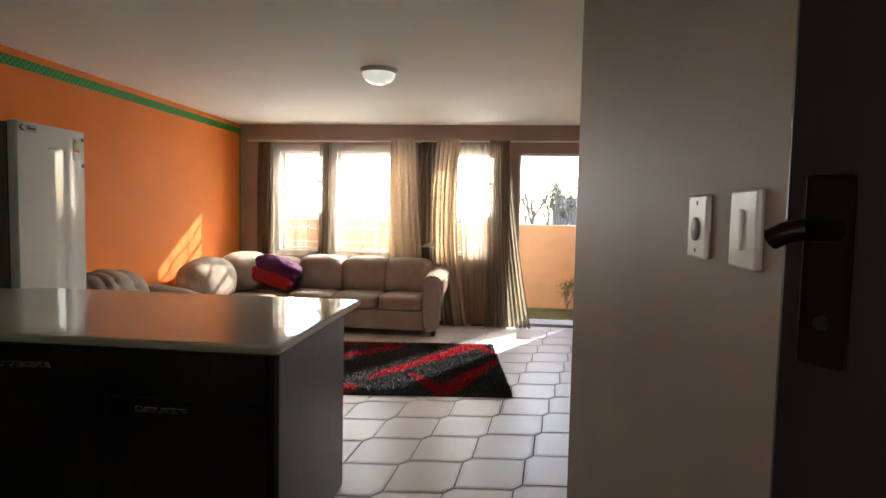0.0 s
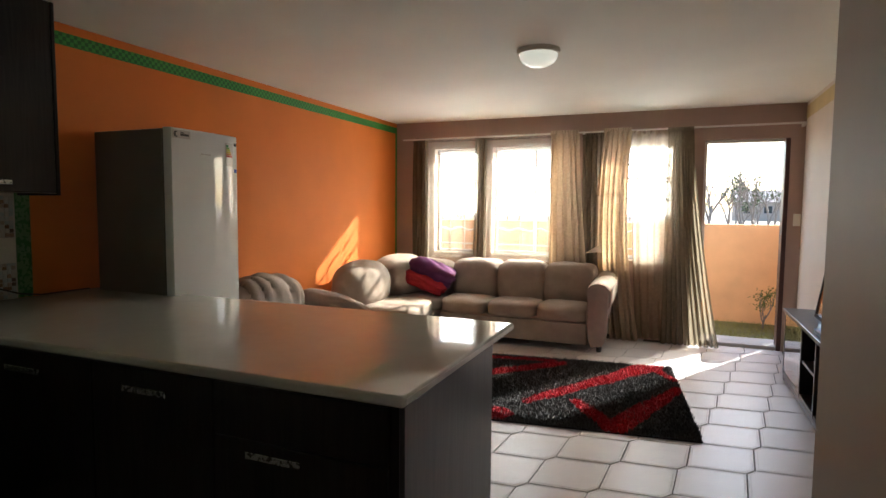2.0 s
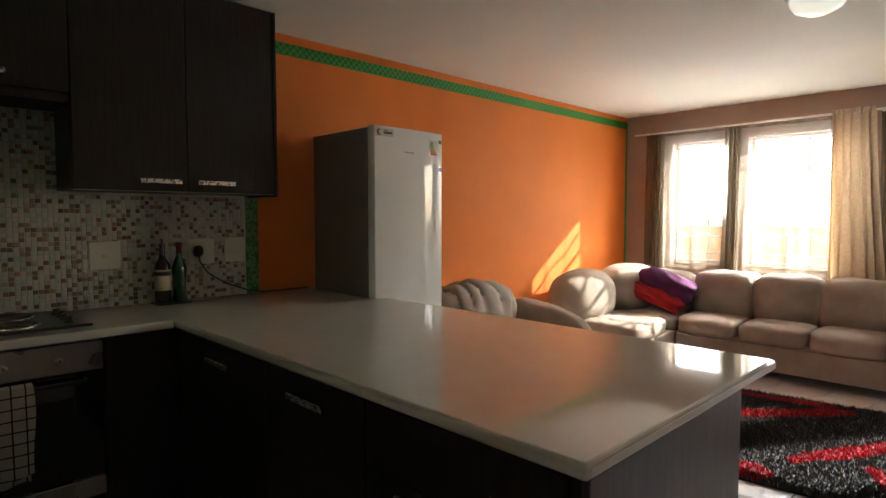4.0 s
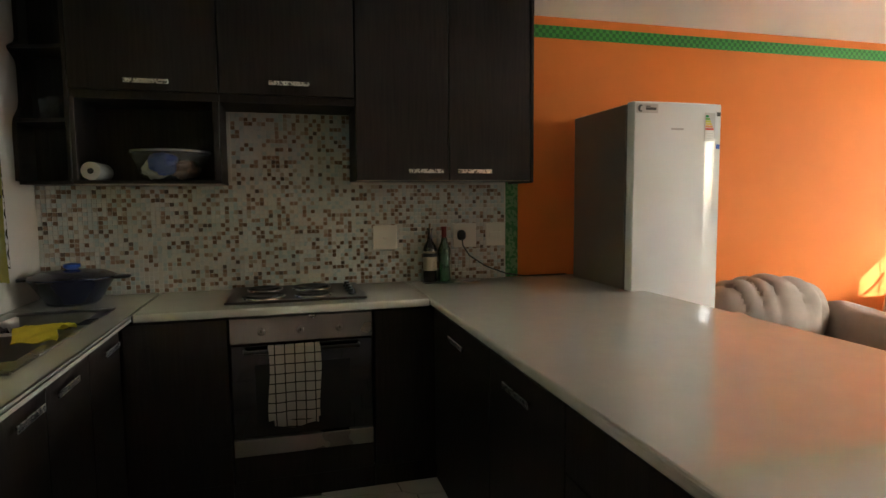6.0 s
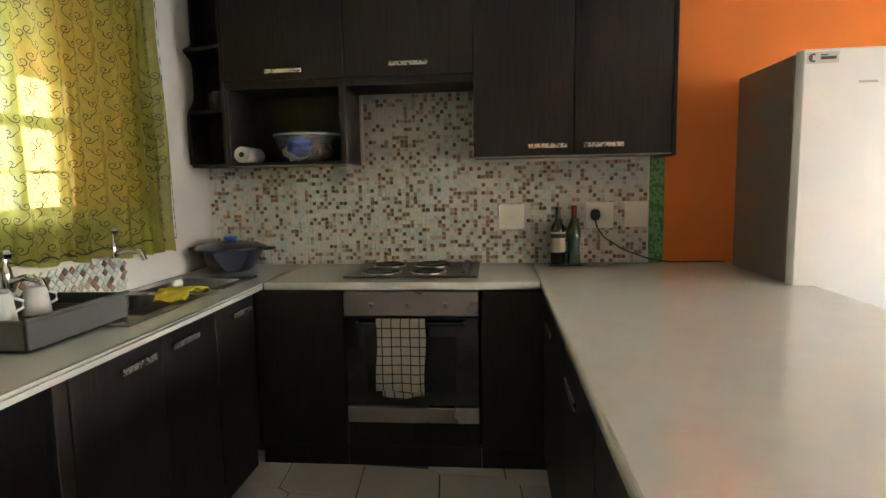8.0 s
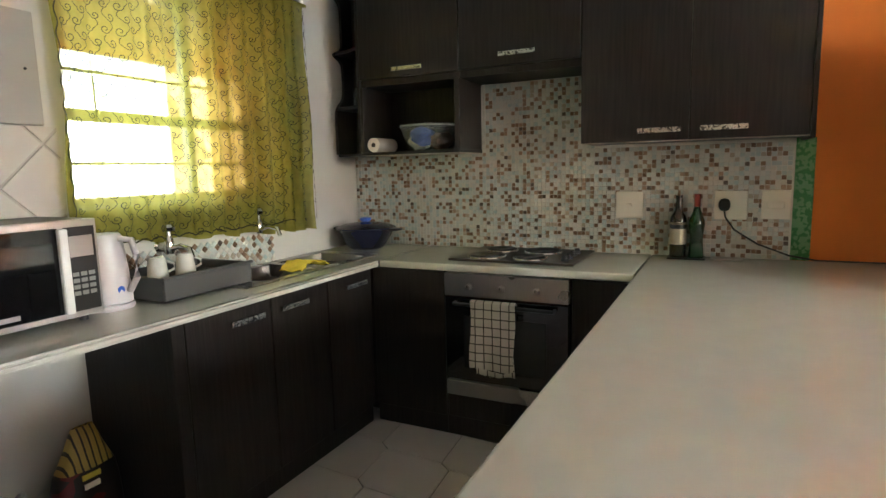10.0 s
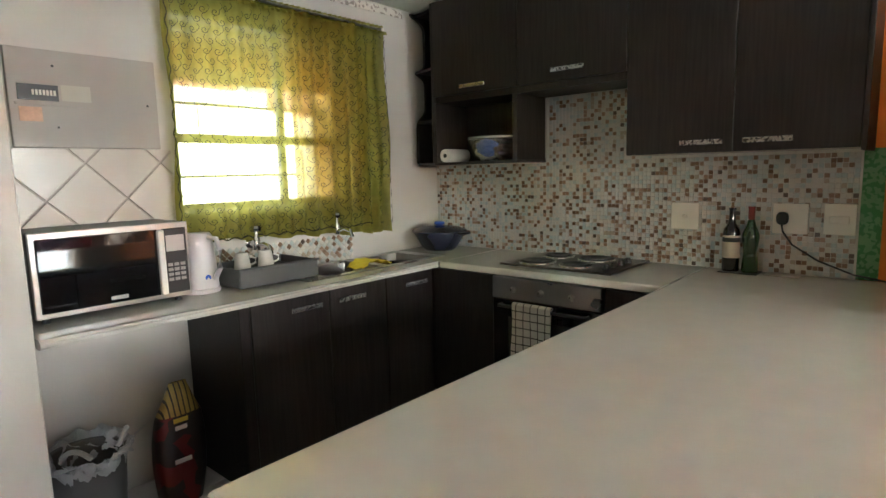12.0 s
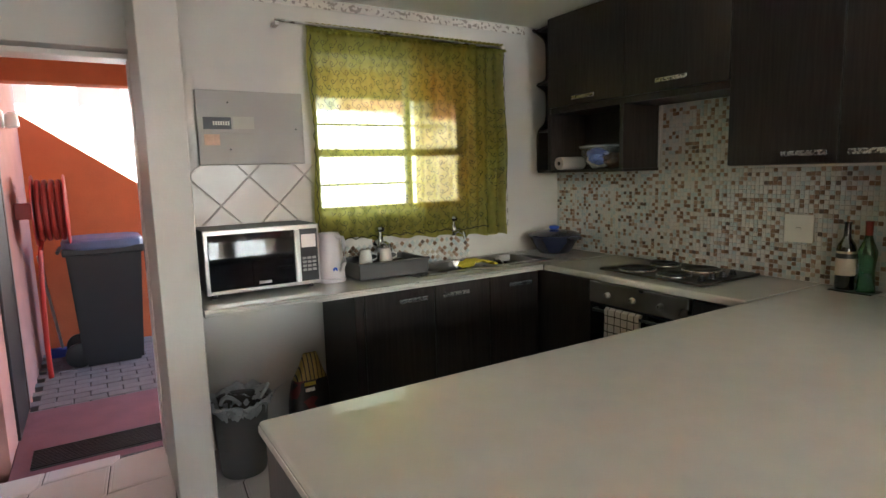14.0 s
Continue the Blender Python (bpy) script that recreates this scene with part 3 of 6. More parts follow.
for b0, b1 in bowls:
    def bowl_f(u, v, b0=b0, b1=b1):
        r = [1.0, 0.98, 0.95, 0.90, 0.55, 0.0][min(5, round(v * 5))]
        dz = [0.004, -0.05, -0.11, -0.135, -0.14, -0.14][min(5, round(v * 5))]
        a = 2 * math.pi * u
        cx, cy = math.cos(a), math.sin(a)
        k = (abs(cx) ** 7 + abs(cy) ** 7) ** (-1 / 7)
        return ((b0 + b1) / 2 + cx * k * r * (b1 - b0) / 2, (ys0 + ys1) / 2 + cy * k * r * (ys1 - ys0) / 2, CT + dz)
    bw = part("bowl", sheet(bowl_f, 40, 5), STEEL, sink, "", True)
    part("drain", lathe([(0.0, 0.002), (0.02, 0.001), (0.03, 0.0035), (0.032, 0)], ((b0 + b1) / 2, (ys0 + ys1) / 2, CT - 0.14), 20), CHROME, bw, "", True)

for tx, tz in ((-1.925, 1.045), (-2.44, 1.075)):
    tp = thing("tap", "chrome wall-mounted tap over the sink", "tap", (tx, KY, tz))
    part("flange", lathe([(0.028, 0.0), (0.028, 0.006), (0.016, 0.012), (0.014, 0.05)], (tx, KY, tz), 20, axis="y"), CHROME, tp, "", True)
    part("body", lathe([(0.0, -0.03), (0.018, -0.03), (0.022, 0), (0.018, 0.03), (0.012, 0.04), (0.011, 0.065)], (tx, KY + 0.062, tz), 20), CHROME, tp, "", True)
    part("spout", tube([(tx, KY + 0.07, tz - 0.01), (tx, KY + 0.13, tz + 0.005), (tx, KY + 0.18, tz - 0.005), (tx, KY + 0.195, tz - 0.04)], 0.011, 12), CHROME, tp, "", True)
    h = part("knob", lathe([(0.012, 0), (0.026, 0.004), (0.029, 0.018), (0.022, 0.030), (0, 0.033)], (tx, KY + 0.062, tz + 0.062), 8), CHROME, tp, "faceted chrome tap knob")

# ---- peninsula ----
part("plinth", B(-2.7, PEN_X - 0.05, PEN_Y0 + 0.08, PEN_Y1 - 0.30, 0, 0.09), WOOD, pen)
part("end_panel", B(PEN_X - 0.03, PEN_X - 0.012, PEN_Y0 + 0.028, PEN_Y1 - 0.278, 0.0, CT - 0.036, 0.002), material("grey_wood_laminate", (0.075, 0.068, 0.066), 0.4, vary=0.4, scale=9, stretch=(9, 9, 0.5)), pen, "grey-brown wood laminate end panel")
pd = [-0.83, -1.45, -2.0, -2.76]
for i, (hx, hz) in enumerate(((-1.207, 0.632), (-1.73, 0.772), (-2.35, 0.772))):
    d = part("drawer_front" if i == 0 else "door", B(pd[i + 1] + 0.003, pd[i] - 0.003, PEN_Y0 + 0.012, PEN_Y0 + 0.03, 0.10, 0.665 if i == 0 else CT - 0.042, 0.002), WOOD, pen)
    handle(d, hx, PEN_Y0 + 0.012, hz, "-x", 0.20)
    if i == 0:
        part("drawer_front", B(pd[i + 1] + 0.003, pd[i] - 0.003, PEN_Y0 + 0.012, PEN_Y0 + 0.03, 0.67, CT - 0.042, 0.002), WOOD, pen)

# ---- wall cabinets ----
CFX, CB, CTOP = -3.065, 1.44, 2.39
wc = thing("wall_cabinet", "dark wood wall cabinet with two tall doors", "cabinet", (-3.2, 1.8, CB), "wall cabinets")
part("body", B(WX, CFX - 0.02, 1.352, 2.290, CB, CTOP), WOOD, wc)
for y0, y1, hy in ((1.354, 1.823, 1.701), (1.827, 2.272, 1.960)):
    d = part("door", B(CFX - 0.02, CFX, y0, y1, CB + 0.002, CTOP, 0.002), WOOD, wc)
    handle(d, CFX, hy, 1.486, "y", 0.185)
part("side_panel", B(WX, CFX + 0.004, 2.274, 2.292, CB - 0.012, CTOP, 0.002), WOOD, wc)
part("light_edge", B(CFX - 0.018, CFX - 0.002, 1.354, 2.272, CB - 0.003, CB), material("pale_chipboard_edge", (0.42, 0.36, 0.30), 0.7, vary=0.15, scale=40), wc, "pale unfinished lower edge")
hc = thing("wall_cabinet", "dark wood wall cabinet over the hob", "cabinet", (-3.2, 1.0, 1.8), "wall cabinets")
part("body", B(WX, CFX - 0.02, 0.729, 1.350, 1.80, CTOP), WOOD, hc)
d = part("door", B(CFX - 0.02, CFX, 0.731, 1.348, 1.837, CTOP, 0.002), WOOD, hc)
handle(d, CFX, 1.043, 1.890, "y", 0.188)
sc = thing("wall_cabinet", "dark wood wall cabinet with open niche below", "cabinet", (-3.2, 0.45, CB), "wall cabinets")
part("body", B(WX, CFX - 0.02, 0.117, 0.727, 1.80, CTOP), WOOD, sc)
d = part("door", B(CFX - 0.02, CFX, 0.119, 0.725, 1.837, CTOP, 0.002), WOOD, sc)
handle(d, CFX, 0.430, 1.876, "y", 0.185)
part("side_panel", B(WX, CFX - 0.004, 0.697, 0.727, CB, 1.80, 0.002), WOOD, sc)
part("side_panel", B(WX, CFX - 0.004, 0.117, 0.135, CB, 1.80, 0.002), WOOD, sc)
part("back_panel", B(WX, WX + 0.012, 0.135, 0.697, CB, 1.80), WOOD, sc)
part("shelf", B(WX + 0.012, CFX, 0.117, 0.727, CB - 0.016, CB, 0.002), WOOD, sc)
part("light_edge", B(WX + 0.014, CFX - 0.004, 0.119, 0.725, CB - 0.019, CB - 0.016), MATS["pale_chipboard_edge"], sc, "pale unfinished underside")
es = thing("corner_shelf", "dark wood rounded open end shelves of the wall cabinets", "shelf", (-3.25, 0.1, CB), "wall cabinets")
part("side_panel", B(WX, CFX - 0.004, 0.099, 0.115, CB, CTOP, 0.002), WOOD, es)
part("back_panel", B(WX, WX + 0.012, KY + 0.018, 0.099, CB, CTOP), WOOD, es)


def scallop(z):
    """How far the shaped end panel stands out at a height."""
    bulge = max(math.exp(-((z - 2.025) / 0.030) ** 2), math.exp(-((z - CTOP) / 0.045) ** 2) * 1.45, 1 / (1 + math.exp((z - 1.745) / 0.018)))
    return WX + 0.115 + 0.085 * bulge


bm = bmesh.new()
rows = [CB + (CTOP - CB) * i / 96 for i in range(97)]
for y in (KY + 0.001, KY + 0.018):
    back, edge = [bm.verts.new((WX, y, z)) for z in rows], [bm.verts.new((scallop(z), y, z)) for z in rows]
    for i in range(96):
        bm.faces.new((back[i], edge[i], edge[i + 1], back[i + 1]))
    if y < KY + 0.01:
        first = edge
for i in range(96):
    bm.faces.new((first[i], edge[i], edge[i + 1], first[i + 1]))
part("end_panel", bm, WOOD, es, "scalloped end panel")
for zz in (CB - 0.016, 1.70, 2.02, 2.375):
    bm = bmesh.new()
    pts = [(WX + 0.012, KY + 0.018), (WX + 0.205, KY + 0.018)] + [(WX + 0.205 + 0.075 * (i / 10) ** 2, KY + 0.018 + (0.099 - KY - 0.018) * i / 10) for i in range(1, 11)] + [(WX + 0.012, 0.099)]
    lo, hi = [bm.verts.new((x, y, zz)) for x, y in pts], [bm.verts.new((x, y, zz + 0.016)) for x, y in pts]
    bm.faces.new(lo), bm.faces.new(hi)
    for i in range(len(pts)):
        j = (i + 1) % len(pts)
        bm.faces.new((lo[i], lo[j], hi[j], hi[i]))
    part("shelf", bm, WOOD, es)

# things in the niche and on the end shelves
bowl = thing("plastic_bowl", "clear plastic bowl with lid and blue contents in the niche", "bowl", (-3.22, 0.49, CB))
part("bowl", lathe([(0.0, 0.006), (0.095, 0.006), (0.13, 0.03), (0.165, 0.13), (0.172, 0.132), (0.176, 0.128), (0.139, 0.026), (0.10, 0.0), (0, 0)][::-1], (-3.215, 0.490, CB), 36), CLEAR, bowl, "", True)
part("lid", lathe([(0.0, 0.151), (0.12, 0.15), (0.15, 0.146), (0.182, 0.140), (0.182, 0.130), (0.176, 0.131)], (-3.215, 0.490, CB), 36), thin_clear("frosted_lid", (0.55, 0.56, 0.58), 0.5), bowl, "", True)
part("contents", pillow(-3.19, -3.09, 0.40, 0.53, CB + 0.035, CB + 0.125, 2.2, 10, 8, 0.4, 3), BLUE, bowl, "crumpled blue plastic", True)
part("contents", pillow(-3.29, -3.12, 0.50, 0.61, CB + 0.012, CB + 0.095, 2.2, 10, 8, 0.4, 5), material("brown_food", (0.20, 0.09, 0.05), 0.7), bowl, "brown packets", True)
part("contents", pillow(-3.29, -3.13, 0.37, 0.47, CB + 0.012, CB + 0.10, 2.2, 10, 8, 0.4, 7), PAPER, bowl, "white packets", True)
pr = thing("paper_roll", "white roll of kitchen paper lying in the niche", "paper roll", (-3.15, 0.178, CB))
part("roll", lathe([(0.014, 0.0), (0.040, 0.0), (0.041, 0.01), (0.041, 0.19), (0.040, 0.2), (0.014, 0.2)], (-3.295, 0.178, CB + 0.042), 24, axis="x"), PAPER, pr, "", True)
part("core", lathe([(0.013, 0.199), (0.013, 0.202), (0.0, 0.202)], (-3.295, 0.178, CB + 0.042), 20, axis="x"), BLACK, pr)
for gx, gy in ((-3.28, 0.04), (-3.21, 0.02), (-3.28, -0.04)):
    single("drinking_glass", lathe([(0, 0), (0.024, 0), (0.026, 0.004), (0.033, 0.10), (0.031, 0.10), (0.024, 0.008), (0, 0.008)], (gx, gy, 1.716), 20), CLEAR, "clear drinking glass on the end shelf", "glass", "glasses on the end shelf", smooth=True)

# ---- hob ----
hob = thing("hob", "steel electric hob with four solid plates", "hob", (-3.03, 1.0, CT))
part("plate", B(-3.365, -2.885, 0.732, 1.368, CT + 0.001, CT + 0.012, 0.004, 2), material("dull_steel", (0.10, 0.083, 0.068), 0.32, metal=0.9, vary=0.2), hob, "dull steel hob plate")
for px_, py_, r in ((-3.005, 0.895, 0.085), (-3.235, 0.895, 0.072), (-3.005, 1.125, 0.072), (-3.235, 1.125, 0.085)):
    pl = part("hot_plate", lathe([(r + 0.012, 0.0), (r + 0.010, 0.006), (r, 0.008), (r - 0.002, 0.013), (r * 0.4, 0.013), (r * 0.36, 0.011), (0, 0.011)], (px_, py_, CT + 0.012), 36), BLACK, hob, "black solid hot plate", True)
    part("ring", lathe([(r + 0.016, 0), (r + 0.015, 0.004), (r + 0.008, 0.006), (r + 0.004, 0.002)], (px_, py_, CT + 0.0122), 36), CHROME, pl, "bright steel ring", True)
for i in range(4):
    part("knob", lathe([(0.020, 0), (0.019, 0.008), (0.015, 0.010), (0.013, 0.026), (0, 0.027)], (-2.97 - 0.085 * i, 1.305, CT + 0.012), 18), BLACK, hob, "black control knob", True)

# ---- mosaic splashback ----
sb = thing("mosaic_splashback", "brown and cream glass mosaic splashback", "splashback", (WX, 1, CT), kind="structure")
bm = B(WX, WX + 0.004, KY, 2.257, CT, CB + 0.01)
box(bm, WX, WX + 0.004, 0.727, 1.352, CB + 0.01, 1.80)
part("grout", bm, MOSGROUT, sb)
STEP = 0.0218
cells = []
for j in range(int((1.80 - CT) / STEP)):
    z = CT + 0.012 + j * STEP
    for i in range(int((2.257 - KY) / STEP)):
        y = KY + 0.012 + i * STEP
        if z < CB - 0.012 or (0.742 < y < 1.345 and z < 1.79):
            cells.append((y + random.uniform(-0.0006, 0.0006), z + random.uniform(-0.0006, 0.0006), STEP * 0.455))
near = [c for c in cells if 1.36 < c[0] < 1.80 and 1.06 < c[1] < 1.40]
cells = [c for c in cells if c not in near]
one = tiles_mesh([(0, 0, STEP * 0.455)], 0.0035, "x", 0)
one.name = "tile"
one.materials.append(MOSAIC_ONE)
for y, z, _ in near:
    o = new("tile", one)
    o.parent = sb
    o.location = Vector((WX + 0.004, y, z)) - ORIGIN[sb]
me = tiles_mesh(cells, 0.0035, "x", WX + 0.004)
me.materials.append(MOSAIC)
mt = new("mosaic_tiles", me)
mt.parent = sb
mt.location = -ORIGIN[sb]
tagged(mt, "small square glass mosaic tiles", kind="stuff")
struct("trim_nook", B(WX + 0.004, WX + 0.022, 0.727, 0.739, CB, 1.795), material("pale_trim", (0.5, 0.48, 0.44), 0.5), "pale trim strip along the mosaic niche", "trim")

# diamond splash behind the sink
sp = thing("sink_splashback", "low splashback of diamond-set mosaic behind the sink", "splashback", (-2.1, KY, CT), kind="structure")
part("grout", B(-2.60, -1.60, KY, KY + 0.004, CT, 1.03), MOSGROUT, sp)
cells = []
d45 = 0.036
for i in range(60):
    for j in range(14):
        x = -2.585 + i * d45 / 2 * 1.0
        z = CT + 0.012 + j * d45 / 2
        if (i + j) % 2 == 0 and x < -1.61 and z < 1.02:
            cells.append((x, z))
verts, faces = [], []
for x, z in cells:
    k, h = len(verts), d45 * 0.45
    for d, s in ((0.004, h), (0.008, h * 0.9)):
        verts += [(x - s, KY + d, z), (x, KY + d, z - s), (x + s, KY + d, z), (x, KY + d, z + s)]
    faces += [(k + 4, k + 5, k + 6, k + 7)] + [(k + a, k + (a + 1) % 4, k + 4 + (a + 1) % 4, k + 4 + a) for a in range(4)]
me = bpy.data.meshes.new("diamond_tiles")
me.from_pydata(verts, [], faces)
me.materials.append(MOSAIC)
mt = new("diamond_tiles", me)
mt.parent = sp
mt.location = -ORIGIN[sp]
tagged(mt, "small diamond-set mosaic tiles", kind="stuff")

# large diagonal tiles beside the window
dt = thing("tile_panel", "white wall tiles laid diagonally over the worktop", "wall tiles", (-1.2, KY, CT), kind="structure")
TX0, TX1, TZ0, TZ1 = -1.56, -0.862, CT, 1.513
part("grout", B(TX0, TX1, KY, KY + 0.003, TZ0, TZ1), TILEGROUT, dt)
TS = 0.212
r2 = math.sqrt(0.5)
for i in range(-8, 9):
    for j in range(-8, 9):
        cx, cz = -1.055 + (i - j) * TS * r2, 1.455 + (i + j) * TS * r2
        if not (TX0 - TS < cx < TX1 + TS and TZ0 - TS < cz < TZ1 + TS):
            continue
        bm = bmesh.new()
        h = (TS - 0.007) * r2
        lo = [bm.verts.new((cx + a * h, KY + 0.003, cz + b * h)) for a, b in ((-1, 0), (0, -1), (1, 0), (0, 1))]
        hi = [bm.verts.new((cx + a * h * 0.98, KY + 0.010, cz + b * h * 0.98)) for a, b in ((-1, 0), (0, -1), (1, 0), (0, 1))]
        bm.faces.new(hi)
        for a in range(4):
            bm.faces.new((lo[a], lo[(a + 1) % 4], hi[(a + 1) % 4], hi[a]))
        for co, no in (((TX0, 0, 0), (-1, 0, 0)), ((TX1, 0, 0), (1, 0, 0)), ((0, 0, TZ0), (0, 0, -1)), ((0, 0, TZ1), (0, 0, 1))):
            bmesh.ops.bisect_plane(bm, geom=bm.verts[:] + bm.edges[:] + bm.faces[:], plane_co=co, plane_no=no, clear_outer=True)
        if len(bm.faces):
            part("tile", bm, WALLTILE, dt)
        else:
            bm.free()

# ---- electrics ----
db = thing("distribution_board", "grey metal electrical distribution board cover on the wall", "fuse box", (-1.24, KY, 1.700))
part("cover", B(-1.512, -0.97, KY, KY + 0.022, 1.515, 1.890, 0.004, 2), DBGREY, db)
br = part("breaker_panel", B(-1.135, -1.0, KY + 0.022, KY + 0.026, 1.695, 1.755), BLACK, db, "black breaker strip with white toggles")
for i in range(7):
    part("toggle", B(-1.125 + i * 0.012, -1.118 + i * 0.012, KY + 0.026, KY + 0.031, 1.715, 1.735), PLATE, br)
part("name_strip", B(-1.25, -1.145, KY + 0.022, KY + 0.0235, 1.698, 1.760), material("faded_paper", (0.46, 0.44, 0.38), 0.7), db)
part("ledge", B(-1.25, -0.99, KY + 0.022, KY + 0.029, 1.677, 1.687), DBGREY, db)
part("sticker", B(-1.075, -1.0, KY + 0.022, KY + 0.0235, 1.615, 1.670), material("peach_sticker", (0.55, 0.36, 0.24), 0.7, vary=0.2, scale=60), db)
for x, z in ((-1.125, 1.830), (-1.125, 1.595), (-1.47, 1.700)):
    part("screw", lathe([(0.005, 0.0), (0.004, 0.003), (0, 0.003)], (x, KY + 0.022, z), 10, axis="y"), BLACK, db)

for k, (y0, y1, z0, z1) in enumerate(((1.470, 1.605, 1.066, 1.201), (1.932, 2.072, 1.066, 1.204), (2.130, 2.248, 1.070, 1.206))):
    X0 = WX + 0.0075
    so = thing("wall_socket", ("white isolator switch plate on the mosaic", "white wall socket with a black plug", "white double switch plate on the mosaic")[k], "socket", (WX, y0, z0))
    part("plate", B(X0, X0 + 0.009, y0, y1, z0, z1, 0.003, 2), PLATE, so)
    yc, zc = (y0 + y1) / 2, (z0 + z1) / 2
    if k == 0:
        part("rocker", B(X0 + 0.009, X0 + 0.014, yc - 0.012, yc + 0.012, zc - 0.008, zc + 0.006, 0.002), PLATE, so)
    if k == 1:
        part("rocker", B(X0 + 0.009, X0 + 0.013, y1 - 0.04, y1 - 0.012, z0 + 0.012, z0 + 0.022, 0.001), PLATE, so)
    if k == 2:
        part("rocker", B(X0 + 0.009, X0 + 0.014, yc - 0.04, yc + 0.035, zc - 0.02, zc + 0.015, 0.003), PLATE, so)
pg = thing("power_cable", "black plug and cable running to the fridge", "cable", (WX, 1.95, 1.13))
part("plug", pillow(WX + 0.016, WX + 0.06, 1.950, 2.000, 1.108, 1.168, 2.6, 12, 8), BLACK, pg, "", True)
pts = [(WX + 0.05, 1.975, 1.115), (WX + 0.05, 1.98, 1.08), (WX + 0.045, 2.02, 1.02), (WX + 0.04, 2.12, 0.955), (WX + 0.035, 2.25, 0.905), (WX + 0.03, 2.36, 0.886), (WX + 0.03, 2.5, 0.886), (WX + 0.03, 2.64, 0.886)]
part("cord", tube(pts, 0.004, 8), BLACK, pg, "", True)

# ---- bottles ----
for k, (y, mat, nm) in enumerate(((1.777, WINEDARK, "dark wine bottle with paper label on a tray"), (1.859, WINEGREEN, "green curved bottle with red foil neck on a tray"))):
    b = thing("wine_bottle", nm, "bottle", (-3.305, y, CT), "bottles on the tray")
    if k == 0:
        prof = [(0, 0.006), (0.036, 0.006), (0.038, 0.012), (0.038, 0.185), (0.034, 0.205), (0.017, 0.232), (0.014, 0.25), (0.0135, 0.295), (0.016, 0.296), (0.016, 0.305), (0, 0.305)]
    else:
        prof = [(0, 0.006), (0.034, 0.006), (0.036, 0.012), (0.030, 0.09), (0.030, 0.11), (0.037, 0.165), (0.036, 0.185), (0.018, 0.232), (0.0135, 0.255), (0.0135, 0.30), (0.015, 0.31), (0, 0.31)]
    g = part("glass", lathe(prof, (-3.305, y, CT), 28), mat, b, "", True)
    if k == 0:
        part("label", lathe([(0.0385, 0.07), (0.0388, 0.071), (0.0388, 0.175), (0.0385, 0.176)], (-3.305, y, CT), 28), LABEL, b, "cream paper label with dark band", True)
        part("label_band", lathe([(0.0390, 0.145), (0.0392, 0.146), (0.0392, 0.165), (0.0390, 0.166)], (-3.305, y, CT), 28), BLACK, b, "", True)
        part("stopper", tube([(-3.305, y, CT + 0.305), (-3.305, y, CT + 0.33)], 0.006, 10), material("cork", (0.25, 0.15, 0.08), 0.9), b)
    else:
        part("foil", lathe([(0.0142, 0.25), (0.0145, 0.30), (0.016, 0.312), (0, 0.3125)], (-3.305, y, CT), 20), FOIL, b, "dull red foil", True)
single("bottle_tray", B(-3.362, -3.252, 1.733, 1.902, CT + 0.0005, CT + 0.006, 0.002), BLACK, "small black tray under the bottles", "tray")
single("paper_pad", B(-3.355, -3.265, 1.925, 2.062, CT + 0.0005, CT + 0.007, 0.001), DBGREY, "thin grey pad on the worktop", "pad")

# ---- fridge ----
fr = thing("fridge", "tall white upright fridge with grey sides", "fridge", (-2.9, 2.9, 0))
FY0, FY1, FZ = 2.649, 3.156, 1.808
FDX, BULGE = -2.690, 0.016


def door_x(y):
    """The convex face of the door at a place along its width."""
    return FDX + BULGE * (1 - ((2 * y - FY0 - FY1) / (FY1 - FY0)) ** 2)


def bowed_door(z0, z1):
    bm = bmesh.new()
    n = 24
    pts = [(-2.743, FY0), (FDX - 0.008, FY0)] + [(door_x(y), y) for y in [FY0 + 0.006 + (FY1 - FY0 - 0.012) * i / n for i in range(n + 1)]] + [(FDX - 0.008, FY1), (-2.743, FY1)]
    rings = []
    for z, k in ((z0, 0.006), (z0 + 0.006, 0.0), (z1 - 0.006, 0.0), (z1, 0.006)):
        rings.append([bm.verts.new((x - (k if x > -2.74 else 0), y, z)) for x, y in pts])
    bm.faces.new(rings[0]), bm.faces.new(rings[-1])
    for p, q in zip(rings, rings[1:]):
        for i in range(len(pts)):
            j = (i + 1) % len(pts)
            bm.faces.new((p[i], p[j], q[j], q[i]))
    return bm


def on_door(y0, y1, z0, z1, lift=0.0015):
    """A thin sticker that follows the door's face."""
    def f(u, v):
        y = y0 + (y1 - y0) * u
        return (door_x(y) + lift, y, z0 + (z1 - z0) * v)
    return sheet(f, 6, 1, 0.001)


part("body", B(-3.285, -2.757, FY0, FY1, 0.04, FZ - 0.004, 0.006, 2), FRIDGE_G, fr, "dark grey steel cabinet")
part("seal", B(-2.757, -2.743, FY0 + 0.008, FY1 - 0.008, 0.05, FZ - 0.01), BLACK, fr)
dr = part("door", bowed_door(0.60, FZ), FRIDGE_W, fr, "glossy white bowed upper door", True)
part("freezer_door", bowed_door(0.05, 0.585), FRIDGE_W, fr, "glossy white bowed lower door", True)
part("badge_plate", on_door(FY0 + 0.012, FY0 + 0.125, FZ - 0.056, FZ - 0.012), PRINT_W, dr)
part("badge", lathe([(0.017, 0.0), (0.017, 0.002), (0.010, 0.002), (0.010, 0.001), (0, 0.001)], (door_x(FY0 + 0.035) + 0.0012, FY0 + 0.035, FZ - 0.034), 24, axis="x"), GREYPL, dr, "round grey badge")
